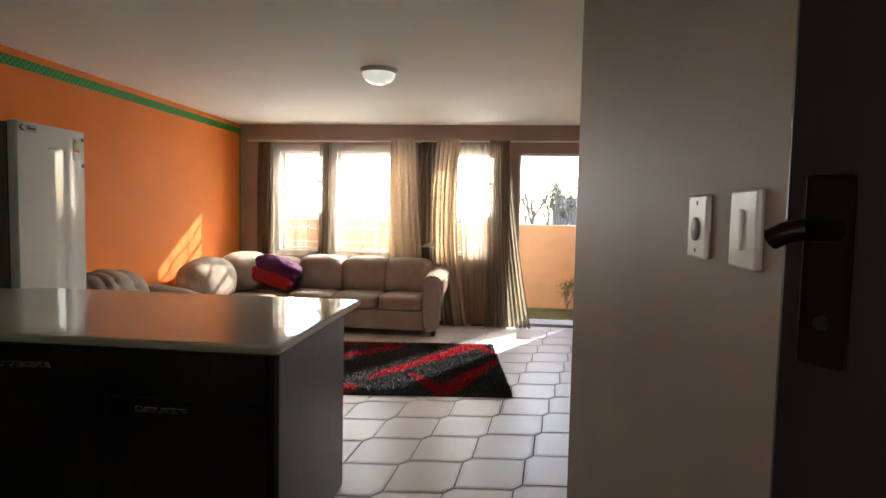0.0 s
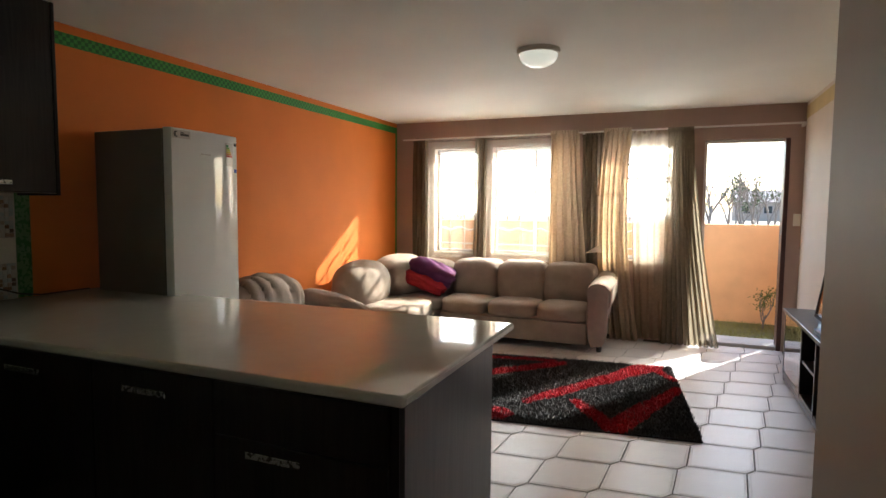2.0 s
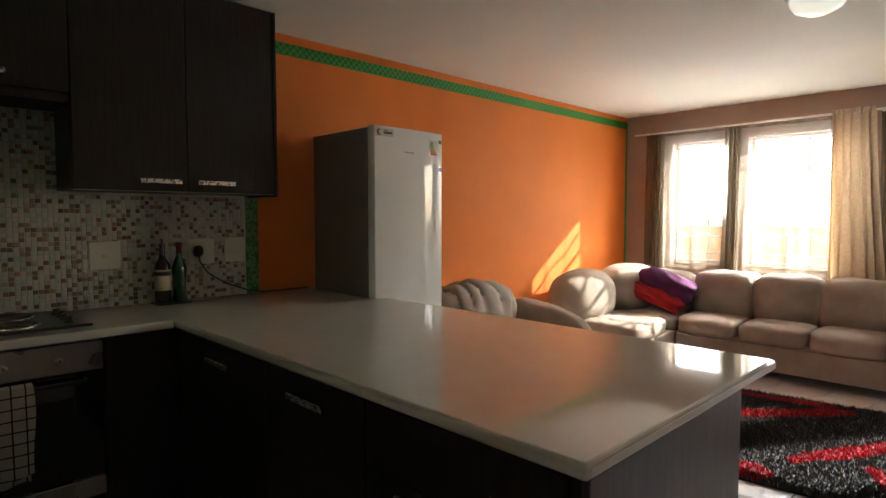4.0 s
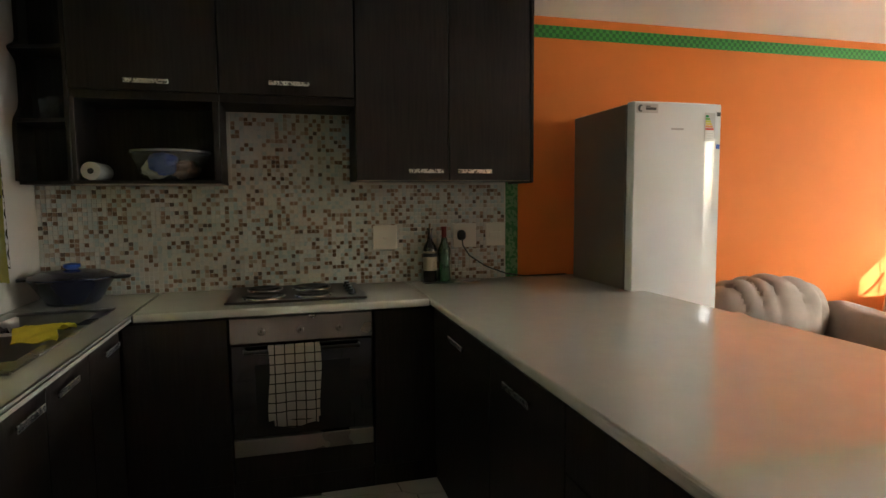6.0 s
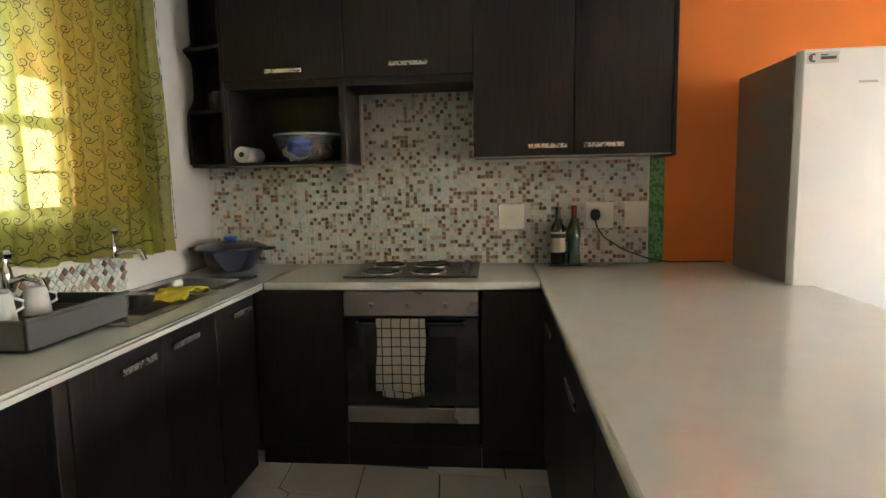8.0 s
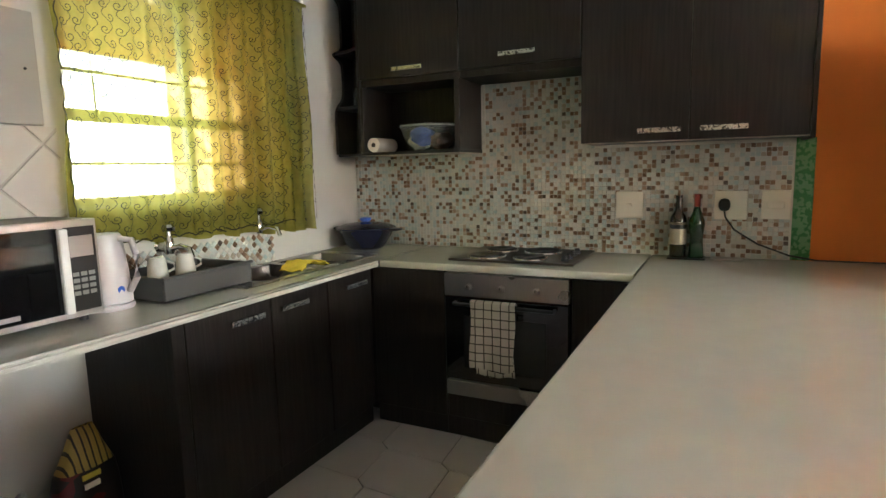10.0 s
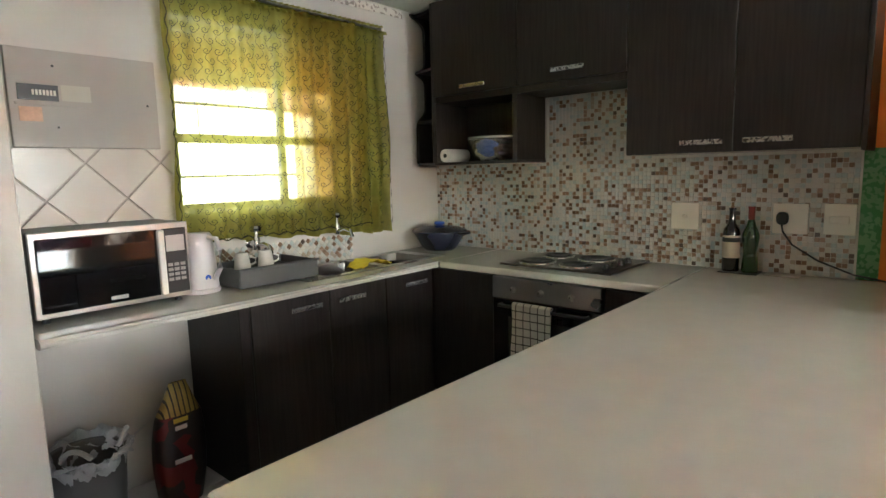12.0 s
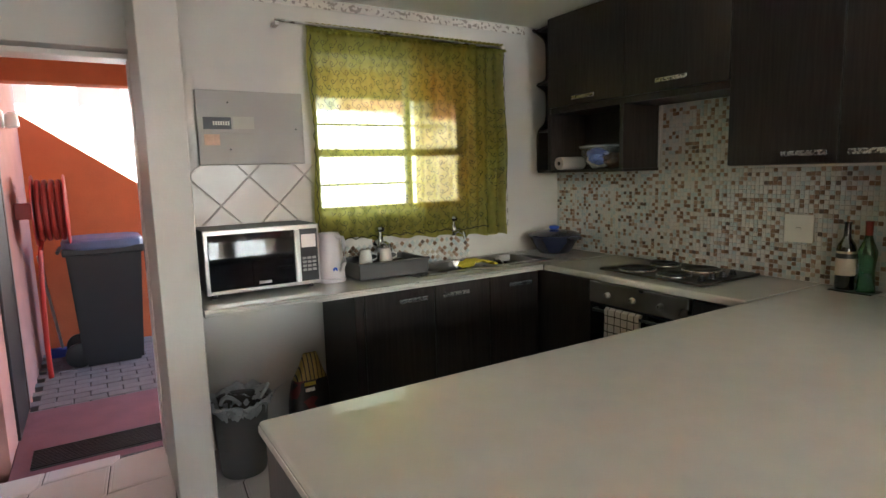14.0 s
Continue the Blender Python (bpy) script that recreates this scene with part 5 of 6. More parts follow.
drape(-1.12, -0.88, -1.06, -0.90, 2.17, 0.05, FY - 0.05, 5, 0.015, SHEER_O, "sheer_curtain", "dark brown net curtain behind the cream ones")
drape(-0.885, -0.61, -0.85, -0.49, 2.19, 0.015, YC - 0.04, 6, 0.030, CREAM, "curtain", "heavy cream floor-length curtain", thick=0.003, bell=-0.06)
drape(-0.62, -0.17, -0.52, -0.10, 2.17, 0.03, FY - 0.06, 6, 0.018, SHEER_T, "sheer_curtain", "brown net curtain over the narrow window")
drape(-0.26, -0.02, -0.27, 0.275, 2.17, 0.015, YC - 0.05, 10, 0.022, SHEER_O, "sheer_curtain", "dark olive net curtain gathered and hanging to the floor")

# ---- ceiling lamp ----
lp = thing("ceiling_lamp", "round frosted glass ceiling lamp, dimly lit", "lamp", (-1.0, 4.04, H))
part("base", lathe([(0, 0.0), (0.138, 0.0), (0.140, -0.012), (0.130, -0.03), (0.0, -0.03)], (-1.0, 4.04, H), 40), FRAMEW, lp, "", True)
part("shade", lathe([(0.123, -0.03), (0.119, -0.055), (0.098, -0.085), (0.052, -0.105), (0, -0.110)], (-1.0, 4.04, H), 40), material("frosted_glass", (0.80, 0.80, 0.72), 0.25, vary=0.03, coat=0.5), lp, "frosted glass bowl shade", True)

_b = MATS["frosted_glass"].node_tree.nodes["Principled BSDF"]
_b.inputs["Emission Color"].default_value, _b.inputs["Emission Strength"].default_value = (1.0, 0.92, 0.72, 1), 0.13

# ---- seating ----
def pleated(x0, x1, y0, y1, z0, z1, pleats, depth, axis, power=2.8, seed=0, nu=26, nv=18):
    """A stuffed back with pleats that run up and over."""
    bm = pillow(x0, x1, y0, y1, z0, z1, power, nu, nv, 0.05, seed)
    c = Vector(((x0 + x1) / 2, (y0 + y1) / 2, (z0 + z1) / 2))
    for v in bm.verts:
        t = (v.co.y - y0) / (y1 - y0) if axis == "y" else (v.co.x - x0) / (x1 - x0)
        s = abs(math.sin((t + 0.035 * math.sin(t * 11 + seed) + 0.03 * (v.co.z - z0)) * pleats * math.pi)) ** 0.4
        hgt = min(1.0, max(0.0, (v.co.z - z0) / (z1 - z0)))
        v.co = v.co.lerp(c, depth * (1 - s) * (0.3 + 0.7 * hgt))
    return bm


sf = thing("sofa", "beige suede three-seater sofa under the window", "sofa", (-1.5, 6.1, 0))
part("base", B(-2.36, -0.83, 5.74, 6.45, 0.05, 0.30, 0.02, 3), SUEDE, sf)
part("front_panel", B(-2.36, -0.83, 5.705, 5.74, 0.06, 0.27, 0.012, 3), SUEDE, sf)
for i in range(3):
    x0 = -2.37 + i * 0.513
    part("seat_cushion", pillow(x0, x0 + 0.52, 5.68, 6.22, 0.25, 0.435, 4.5, 18, 12, 0.03, i), SUEDE, sf, "", True)
    part("back_cushion", pillow(x0 - 0.012, x0 + 0.532, 6.06, 6.46, 0.34, 0.805, 4.6, 20, 16, 0.06, i + 5), SUEDE, sf, "", True)
def arm_shape(u, v):
    a = 2 * math.pi * u
    y = 5.70 + 0.76 * v
    top = 0.58 + 0.06 * v
    r = 0.105
    cx, cz = math.cos(a), math.sin(a)
    z = top + 0.085 * cz if cz > 0 else top + (top - 0.05) * cz
    k = 0.75 if cz < -0.2 else 1.0
    return (-0.735 - 0.10 * max(0.0, 0.45 - max(0.05, z)) + r * cx * (1.15 if abs(cz) < 0.35 and cx > 0 else k), y - 0.03 * math.sin(math.pi * u), max(0.05, z))
bm = sheet(arm_shape, 28, 10)
bmesh.ops.remove_doubles(bm, verts=bm.verts, dist=1e-4)
bmesh.ops.holes_fill(bm, edges=[e for e in bm.edges if e.is_boundary], sides=0)
part("arm", bm, SUEDE, sf, "rolled suede arm", True)
part("arm_front", pillow(-0.835, -0.635, 5.675, 5.72, 0.06, 0.66, 3.0, 14, 12), SUEDE, sf, "", True)
for x, y in ((-2.28, 5.76), (-0.72, 5.76), (-2.28, 6.4), (-0.72, 6.4)):
    part("foot", lathe([(0.022, 0), (0.03, 0.05)], (x, y, 0), 14), BLACK, sf)

sf.location += Vector((-0.075, 0.14, 0.01))

cs = thing("corner_sofa_seat", "beige suede corner seat with plump rounded back", "sofa", (-2.85, 5.6, 0))
part("base", B(-3.22, -2.40, 5.02, 6.45, 0.05, 0.28, 0.03, 3), SUEDE, cs)
part("seat_cushion", pillow(-3.12, -2.385, 5.02, 5.78, 0.24, 0.43, 4.0, 18, 12, 0.04, 2), SUEDE, cs, "", True)
part("seat_cushion", pillow(-3.12, -2.39, 5.72, 6.25, 0.24, 0.43, 4.0, 18, 12, 0.04, 3), SUEDE, cs, "", True)
part("back_cushion", pleated(-3.27, -2.80, 4.90, 5.72, 0.30, 0.83, 3, 0.05, "y", 2.3, 4), SUEDE, cs, "plump pleated back", True)
part("back_cushion", pillow(-3.25, -2.72, 5.65, 6.42, 0.36, 0.84, 2.6, 18, 14, 0.06, 6), SUEDE, cs, "", True)
part("back_cushion", pillow(-3.0, -2.38, 6.12, 6.46, 0.36, 0.79, 3.2, 18, 14, 0.05, 7), SUEDE, cs, "", True)
for x, y in ((-2.46, 5.08), (-3.15, 5.08), (-2.46, 6.4), (-3.15, 6.4)):
    part("foot", lathe([(0.022, 0), (0.03, 0.05)], (x, y, 0), 14), BLACK, cs)

cs.location += Vector((-0.06, 0.06, 0.01))

ac = thing("armchair", "beige suede armchair with pleated rounded back", "armchair", (-2.85, 4.0, 0))
part("base", B(-3.22, -2.46, 3.55, 4.52, 0.05, 0.28, 0.03, 3), SUEDE, ac)
part("seat_cushion", pillow(-3.1, -2.43, 3.68, 4.38, 0.24, 0.43, 4.0, 18, 12, 0.04, 8), SUEDE, ac, "", True)
part("back_cushion", pleated(-3.30, -2.88, 3.46, 4.40, 0.32, 0.85, 6, 0.17, "y", 2.4, 9, 48, 24), SUEDE, ac, "pleated rounded back", True)
for y0, y1 in ((3.46, 3.70), (4.34, 4.60)):
    bm = pillow(-3.2, -2.38, y0, y1, 0.10, 0.62, 3.0, 20, 14, 0.04, y0)
    for v in bm.verts:
        t = (v.co.x + 3.2) / 0.82
        v.co.z += (0.13 * max(0.0, 1 - t) ** 1.3 - 0.03) * max(0, (v.co.z - 0.1) / 0.52)
    part("arm", bm, SUEDE, ac, "sloping padded arm", True)
for x, y in ((-2.5, 3.6), (-3.15, 3.6), (-2.5, 4.48), (-3.15, 4.48)):
    part("foot", lathe([(0.022, 0), (0.03, 0.05)], (x, y, 0), 14), BLACK, ac)

ac.location += Vector((-0.06, -0.03, 0.0))

th = thing("throw_cushion", "purple and red throw bundled on the corner sofa", "throw", (-2.55, 5.9, 0.45))
PURPLE = material("purple_fleece", (0.085, 0.012, 0.085), 0.95, vary=0.25, scale=16, bump=0.4, bump_scale=120)
RED = material("red_fleece", (0.36, 0.012, 0.02), 0.95, vary=0.2, scale=16, bump=0.4, bump_scale=120)
bm = pillow(-0.25, 0.25, -0.15, 0.15, -0.12, 0.12, 3.2, 20, 14, 0.18, 11)
bmesh.ops.transform(bm, matrix=pose(-2.58, 5.93, 0.66, 0, 22, 10), verts=bm.verts)
part("purple_fold", bm, PURPLE, th, "purple fleece fold", True)
bm = pillow(-0.27, 0.23, -0.14, 0.14, -0.09, 0.09, 3.0, 20, 14, 0.2, 13)
bmesh.ops.transform(bm, matrix=pose(-2.63, 5.88, 0.555, 0, 20, 8), verts=bm.verts)
part("red_fold", bm, RED, th, "red fleece underside", True)

th.location += Vector((-0.02, 0.10, 0.02))

# ---- rug ----
def swirl_mask(N, L, pos):
    """Red brush strokes: tapered strokes between two points, with a ragged edge."""
    sp = N.new("ShaderNodeSeparateXYZ")
    nz, fine = N.new("ShaderNodeTexNoise"), N.new("ShaderNodeTexNoise")
    nz.inputs["Scale"].default_value, fine.inputs["Scale"].default_value = 2.6, 90
    L.new(pos, nz.inputs[0]), L.new(pos, fine.inputs[0]), L.new(pos, sp.inputs[0])
    wob = math_node(N, L, "MULTIPLY_ADD", nz.outputs[0], 0.10, -0.05)
    fz = math_node(N, L, "MULTIPLY_ADD", fine.outputs[0], 0.05, -0.025)
    rag = math_node(N, L, "ADD", wob, fz)
    got = None
    for x0, y0, x1, y1, w0, w1 in STROKES:
        ux, uy = x1 - x0, y1 - y0
        l2 = ux * ux + uy * uy
        px, py = math_node(N, L, "SUBTRACT", sp.outputs[0], x0), math_node(N, L, "SUBTRACT", sp.outputs[1], y0)
        t = math_node(N, L, "ADD", math_node(N, L, "MULTIPLY", px, ux / l2), math_node(N, L, "MULTIPLY", py, uy / l2))
        t = math_node(N, L, "MINIMUM", math_node(N, L, "MAXIMUM", t, 0.0), 1.0)
        dx = math_node(N, L, "SUBTRACT", px, math_node(N, L, "MULTIPLY", t, ux))
        dy = math_node(N, L, "SUBTRACT", py, math_node(N, L, "MULTIPLY", t, uy))
        far = math_node(N, L, "SQRT", math_node(N, L, "ADD", math_node(N, L, "MULTIPLY", dx, dx), math_node(N, L, "MULTIPLY", dy, dy)))
        on = math_node(N, L, "LESS_THAN", math_node(N, L, "ADD", far, rag), math_node(N, L, "MULTIPLY_ADD", t, w1 - w0, w0))
        got = on if got is None else math_node(N, L, "MAXIMUM", got, on)
    return got


STROKES = [(-0.99, 4.30, -0.08, 5.49, 0.05, 0.11), (-0.66, 4.40, -0.41, 3.96, 0.04, 0.08), (-0.41, 3.96, 0.09, 4.90, 0.09, 0.05), (-1.35, 4.96, -0.83, 5.38, 0.09, 0.06), (-0.08, 5.49, 0.08, 5.14, 0.06, 0.03), (-1.35, 4.96, -1.85, 4.51, 0.09, 0.05), (-1.14, 4.00, -1.74, 4.15, 0.10, 0.06), (-2.10, 4.20, -1.60, 5.30, 0.06, 0.10), (-1.70, 5.40, -0.90, 5.45, 0.05, 0.03)]
RUG = two_tone("shaggy_rug", (0.066, 0.060, 0.056), (0.46, 0.014, 0.026), swirl_mask, 1.0, 0.8, 260)
rg = thing("rug", "shaggy black rug with red swirls on the tiles", "rug", (0, 0, 0))
part("backing", B(-2.2, 0.10, 3.895, 5.545, 0.0005, 0.008), RUGBASE, rg)
rv, rf = [], []
rng = np.random.default_rng(4)
for x, y, a, l, h in zip(rng.uniform(-2.21, 0.105, 60000), rng.uniform(3.89, 5.55, 60000), rng.uniform(0, 6.283, 60000), rng.uniform(0.004, 0.016, 60000), rng.uniform(0.016, 0.034, 60000)):
    k = len(rv)
    dx, dy = math.cos(a), math.sin(a)
    rv += [(x - dy * 0.005, y + dx * 0.005, 0.006), (x + dy * 0.005, y - dx * 0.005, 0.006), (x + dx * l, y + dy * l, h)]
    rf.append((k, k + 1, k + 2))
me = bpy.data.meshes.new("shag")
me.from_pydata(rv, [], rf)
me.materials.append(RUG)
pile = new("shag", me)
pile.parent = rg
rg.matrix_basis = pose(0.055, 3.96, 0, 0, 0, 7) @ Matrix.Translation((-0.10, -3.895, 0))
tagged(pile, "shaggy black and red pile", kind="stuff")

# ---- TV stand ----
TVW = material("black_brown_veneer", (0.028, 0.020, 0.017), 0.3, vary=0.4, scale=9, stretch=(9, 0.6, 9), coat=0.2)
ts = thing("tv_stand", "low black-brown TV stand with open compartments", "tv stand", (0.9, 4.8, 0))
TX0, TX1, TY0, TY1 = 0.705, 0.95, 4.15, 5.66
part("top", B(TX0 - 0.015, TX1, TY0, TY1 + 0.01, 0.56, 0.59, 0.004), TVW, ts)
for y in (TY0 + 0.01, 4.50, 4.96, TY1 - 0.03):
    part("upright", B(TX0, TX1 - 0.01, y, y + 0.025, 0.05, 0.56, 0.002), TVW, ts)
part("bottom", B(TX0 + 0.004, TX1 - 0.012, TY0 + 0.035, TY1 - 0.03, 0.06, 0.085, 0.002), TVW, ts)
part("back_panel", B(TX1 - 0.012, TX1 - 0.004, TY0, 4.96, 0.05, 0.56), TVW, ts)
part("shelf", B(TX0 + 0.01, TX1 - 0.012, 4.525, 4.96, 0.31, 0.33, 0.002), TVW, ts)
part("rail", B(TX0, TX0 + 0.02, TY0 + 0.035, TY1 - 0.03, 0.02, 0.06, 0.002), TVW, ts)
pn = part("glass_door", B(TX0 + 0.002, TX0 + 0.007, 4.99, TY1 - 0.035, 0.09, 0.555), GLASS, ts, "clear glass cabinet door")
for y in (TY0 + 0.03, TY1 - 0.03):
    part("foot", B(TX0 + 0.005, TX0 + 0.04, y - 0.018, y + 0.018, 0, 0.05, 0.003), BLACK, ts)
    part("foot", B(TX1 - 0.05, TX1 - 0.015, y - 0.018, y + 0.018, 0, 0.05, 0.003), BLACK, ts)
st = thing("set_top_box", "small black decoder box in the TV stand", "decoder", (0.88, 4.7, 0.33))
part("case", B(0.77, 0.945, 4.56, 4.82, 0.331, 0.385, 0.004), BLACK, st)
part("display", B(0.767, 0.77, 4.66, 4.76, 0.345, 0.37), SILVER, st)
mg = thing("magazine", "magazine with blue cover on the TV stand", "magazine", (0.85, 4.55, 0.59))
part("pages", B(0.72, 0.895, 4.42, 4.66, 0.591, 0.612, 0.002), BLACK, mg)
part("cover", B(0.718, 0.897, 4.42, 4.66, 0.613, 0.616), material("blue_print", (0.05, 0.10, 0.30), 0.3, vary=0.4, scale=20), mg)
pc = thing("framed_picture", "dark-framed television leaning on the wall over the TV stand", "picture", (0.95, 4.9, 0.59))
bm = bmesh.new()
for a in ((-0.36, -0.335, -0.0, 0.68), (0.335, 0.36, 0.0, 0.68), (-0.335, 0.335, 0.0, 0.025), (-0.335, 0.335, 0.655, 0.68)):
    box(bm, -0.012, 0.012, a[0], a[1], a[2], a[3])
lean = pose(0.85, 4.95, 0.592, 0, 9, 0)
bmesh.ops.transform(bm, matrix=lean, verts=bm.verts)
part("picture_frame", bm, DOORWOOD, pc, "dark wooden frame")
bm = B(-0.003, 0.003, -0.335, 0.335, 0.025, 0.655)
bmesh.ops.transform(bm, matrix=lean, verts=bm.verts)
# the television's screen; its orange stands in for the reflection on it
part("print", bm, material("orange_reflection", (0.45, 0.14, 0.04), 0.15, vary=0.4, scale=3, coat=0.4), pc, "television screen with an orange reflection in its colour")
bm = B(-0.006, -0.0035, 0.20, 0.335, 0.56, 0.655)
bmesh.ops.transform(bm, matrix=lean, verts=bm.verts)
part("blue_patch", bm, NAVY, pc)

# ---- garden to the north ----
GRASS = material("dry_lawn", (0.17, 0.15, 0.05), 0.95, vary=0.45, scale=8, bump=0.8, bump_scale=60)
EARTH = material("ground_earth", (0.24, 0.19, 0.13), 0.95, vary=0.3, scale=3, bump=0.5, bump_scale=20)
PAVE = material("concrete_slab", (0.46, 0.42, 0.37), 0.9, vary=0.12, bump=0.2)
struct("ground", B(-400, 400, -400, 400, -0.5, -0.10), EARTH, "dry brown ground with sparse grass", "ground")
struct("pavement", B(-0.4, 2.2, FY + 0.24, FY + 0.75, -0.10, -0.035, 0.01), PAVE, "concrete apron outside the garden door", "pavement")
struct("wall_foundation", B(WX - 0.2, RX + 0.2, -0.4, FY + 0.2, -0.3, -0.121), PAVE, "concrete foundation of the house", "foundation")
LAWN = struct("lawn", B(-6, 4.0, FY + 0.205, 9.2, -0.10, -0.06), GRASS, "dry yellow-green lawn", "lawn")
gv, gf = [], []
for x, y, a, h in zip(rng.uniform(-0.6, 2.6, 9000), rng.uniform(FY + 0.76, 8.45, 9000), rng.uniform(0, 6.28, 9000), rng.uniform(0.015, 0.05, 9000)):
    k = len(gv)
    gv += [(x - 0.003 * math.sin(a), y + 0.003 * math.cos(a), -0.061), (x + 0.003 * math.sin(a), y - 0.003 * math.cos(a), -0.061), (x + 0.02 * math.cos(a), y + 0.02 * math.sin(a), -0.06 + h)]
    gf.append((k, k + 1, k + 2))
me = bpy.data.meshes.new("grass")
me.from_pydata(gv, [], gf)
me.materials.append(material("grass_blade", (0.22, 0.20, 0.05), 0.8, vary=0.3, island=0.3))
tagged(new("grass", me), "short dry grass blades on the lawn", "grass", kind="stuff")
gw = thing("garden_wall", "peach plastered garden wall", "wall", (0, 8.55, 0), kind="structure")
part("wall_face", B(-7, 1.22, 8.5, 8.66, -0.1, 1.20, 0.008), PEACH, gw)
part("wall_return", B(1.06, 1.22, FY + 0.95, 8.5, -0.1, 1.20, 0.008), PEACH, gw)
part("wall_return", B(-7.16, -7.0, FY + 0.2, 8.66, -0.1, 1.20, 0.008), PEACH, gw)

LEAF = material("small_green_leaf", (0.11, 0.12, 0.02), 0.7, vary=0.35, island=0.4)
BARK = material("grey_bark", (0.22, 0.18, 0.15), 0.95, vary=0.3, scale=20, bump=0.5)


def grow(bm, p, d, length, r, depth, tips, rnd, spread=0.55, droop=0.0):
    """A limb that tapers, bends and forks."""
    q, pts = Vector(p), [Vector(p)]
    dd = Vector(d).normalized()
    for i in range(4):
        dd = (dd + Vector((rnd.uniform(-1, 1), rnd.uniform(-1, 1), rnd.uniform(-0.5, 0.9) - droop)) * 0.16).normalized()
        q = q + dd * length / 4
        pts.append(q.copy())
    tube(pts, r, 6 if depth > 1 else 4, bm, r * 0.6)
    if depth == 0:
        tips.append(q)
        return
    for k in range(rnd.choice((2, 3, 3))):
        nd = (dd + Vector((rnd.uniform(-1, 1), rnd.uniform(-1, 1), rnd.uniform(-0.3, 0.8))) * spread).normalized()
        grow(bm, pts[rnd.choice((2, 3, 4))], nd, length * rnd.uniform(0.6, 0.82), r * 0.6, depth - 1, tips, rnd, spread, droop)


def leaves(tips, rnd, per, radius, size):
    v, f = [], []
    for t in tips:
        for i in range(per):
            c = t + Vector((rnd.gauss(0, 1), rnd.gauss(0, 1), rnd.gauss(0, 0.8))) * radius
            a, b = Vector((rnd.uniform(-1, 1), rnd.uniform(-1, 1), rnd.uniform(-1, 1))).normalized(), Vector((rnd.uniform(-1, 1), rnd.uniform(-1, 1), rnd.uniform(-1, 1))).normalized()
            k = len(v)
            v += [tuple(c - a * size), tuple(c + b * size * 0.5), tuple(c + a * size), tuple(c - b * size * 0.5)]
            f.append((k, k + 1, k + 2, k + 3))
    me = bpy.data.meshes.new("leaves")
    me.from_pydata(v, [], f)
    return me


def tree(at, height, seed, depth, label, leaf=None, per=0, spread=0.6, name="tree", size=0.04):
    rnd = random.Random(seed)
    t = thing(name, label, name.replace("_", " "), at, "trees beyond the garden wall" if name == "tree" else "")
    bm, tips = bmesh.new(), []
    grow(bm, at, (rnd.uniform(-0.1, 0.1), 0, 1), height * 0.30, height * (0.021 if name == "tree" else 0.02), depth, tips, rnd, spread)
    part("trunk", bm, BARK, t, "", True)
    if per:
        me = leaves([p - Vector(at) for p in tips], rnd, per, height * 0.05, size)
        me.materials.append(leaf or LEAF)
        cr = new("crown", me)
        cr.parent = t
    return t


tree((0.86, 8.15, -0.1), 0.75, 3, 3, "small leafy shrub at the foot of the garden wall", LEAF, 10, 0.7, "shrub", 0.022)
OLIVE = material("olive_leaf", (0.07, 0.085, 0.03), 0.8, vary=0.35, island=0.4)
grown = [tree((3.5, 46, -0.1), 4.6, 5, 5, "bare winter tree with thin branching limbs", OLIVE, 0, 0.62), tree((8.2, 42, -0.1), 5.8, 8, 5, "tall bare winter tree with forked limbs", OLIVE, 0, 0.62),
         tree((5.6, 52, -0.1), 4.4, 12, 5, "sparse olive-green tree in dry ground", OLIVE, 2, 0.62, "tree", 0.09), tree((-1.5, 48, -0.1), 4.4, 18, 4, "bushy olive-green tree in dry ground", OLIVE, 9, 0.7, "tree", 0.10)]
rt = random.Random(9)
for k in range(7):
    copy_thing(grown[(0, 1, 2)[k % 3]], pose(0.2 + k * 0.95 + rt.uniform(-0.4, 0.4), rt.uniform(36, 46), -0.1, 0, 0, rt.uniform(0, 360)))
for k in range(34):
    copy_thing(grown[k % 4], pose(-26 + k * 1.55 + rt.uniform(-0.8, 0.8), rt.uniform(40, 66), -0.1, 0, 0, rt.uniform(0, 360)) @ Matrix.Diagonal((1, 1, rt.uniform(0.8, 1.15), 1)))

DULL = material("dull_brown_plaster", (0.36, 0.29, 0.24), 0.9, vary=0.15)
ROOF = material("grey_roof_sheet", (0.30, 0.26, 0.24), 0.7, vary=0.15, scale=3)
DARKPANE = material("dark_window_pane", (0.03, 0.035, 0.04), 0.1, vary=0.1)


def house(x, y, w, d, h, wallmat, label):
    t = thing("house", label, "house", (x, y, -0.1), "houses beyond the garden")
    part("wall", B(x, x + w, y, y + d, -0.1, h), wallmat, t)
    bm = bmesh.new()
    o = 0.4
    vs = [bm.verts.new(p) for p in ((x - o, y - o, h), (x + w + o, y - o, h), (x + w + o, y + d + o, h), (x - o, y + d + o, h), (x - o, y + d / 2, h + d * 0.28), (x + w + o, y + d / 2, h + d * 0.28))]
    for f in ((0, 1, 5, 4), (2, 3, 4, 5), (0, 4, 3), (1, 2, 5), (0, 3, 2, 1)):
        bm.faces.new([vs[i] for i in f])
    part("roof", bm, ROOF, t)
    n = max(2, int(w / 2.4))
    for i in range(n):
        wx = x + (i + 0.5) * w / n
        p = part("window", B(wx - 0.55, wx + 0.55, y - 0.03, y, 0.9, 2.0), ROOF, t)
        part("pane", B(wx - 0.48, wx + 0.48, y - 0.04, y - 0.03, 0.97, 1.93), DARKPANE, p)


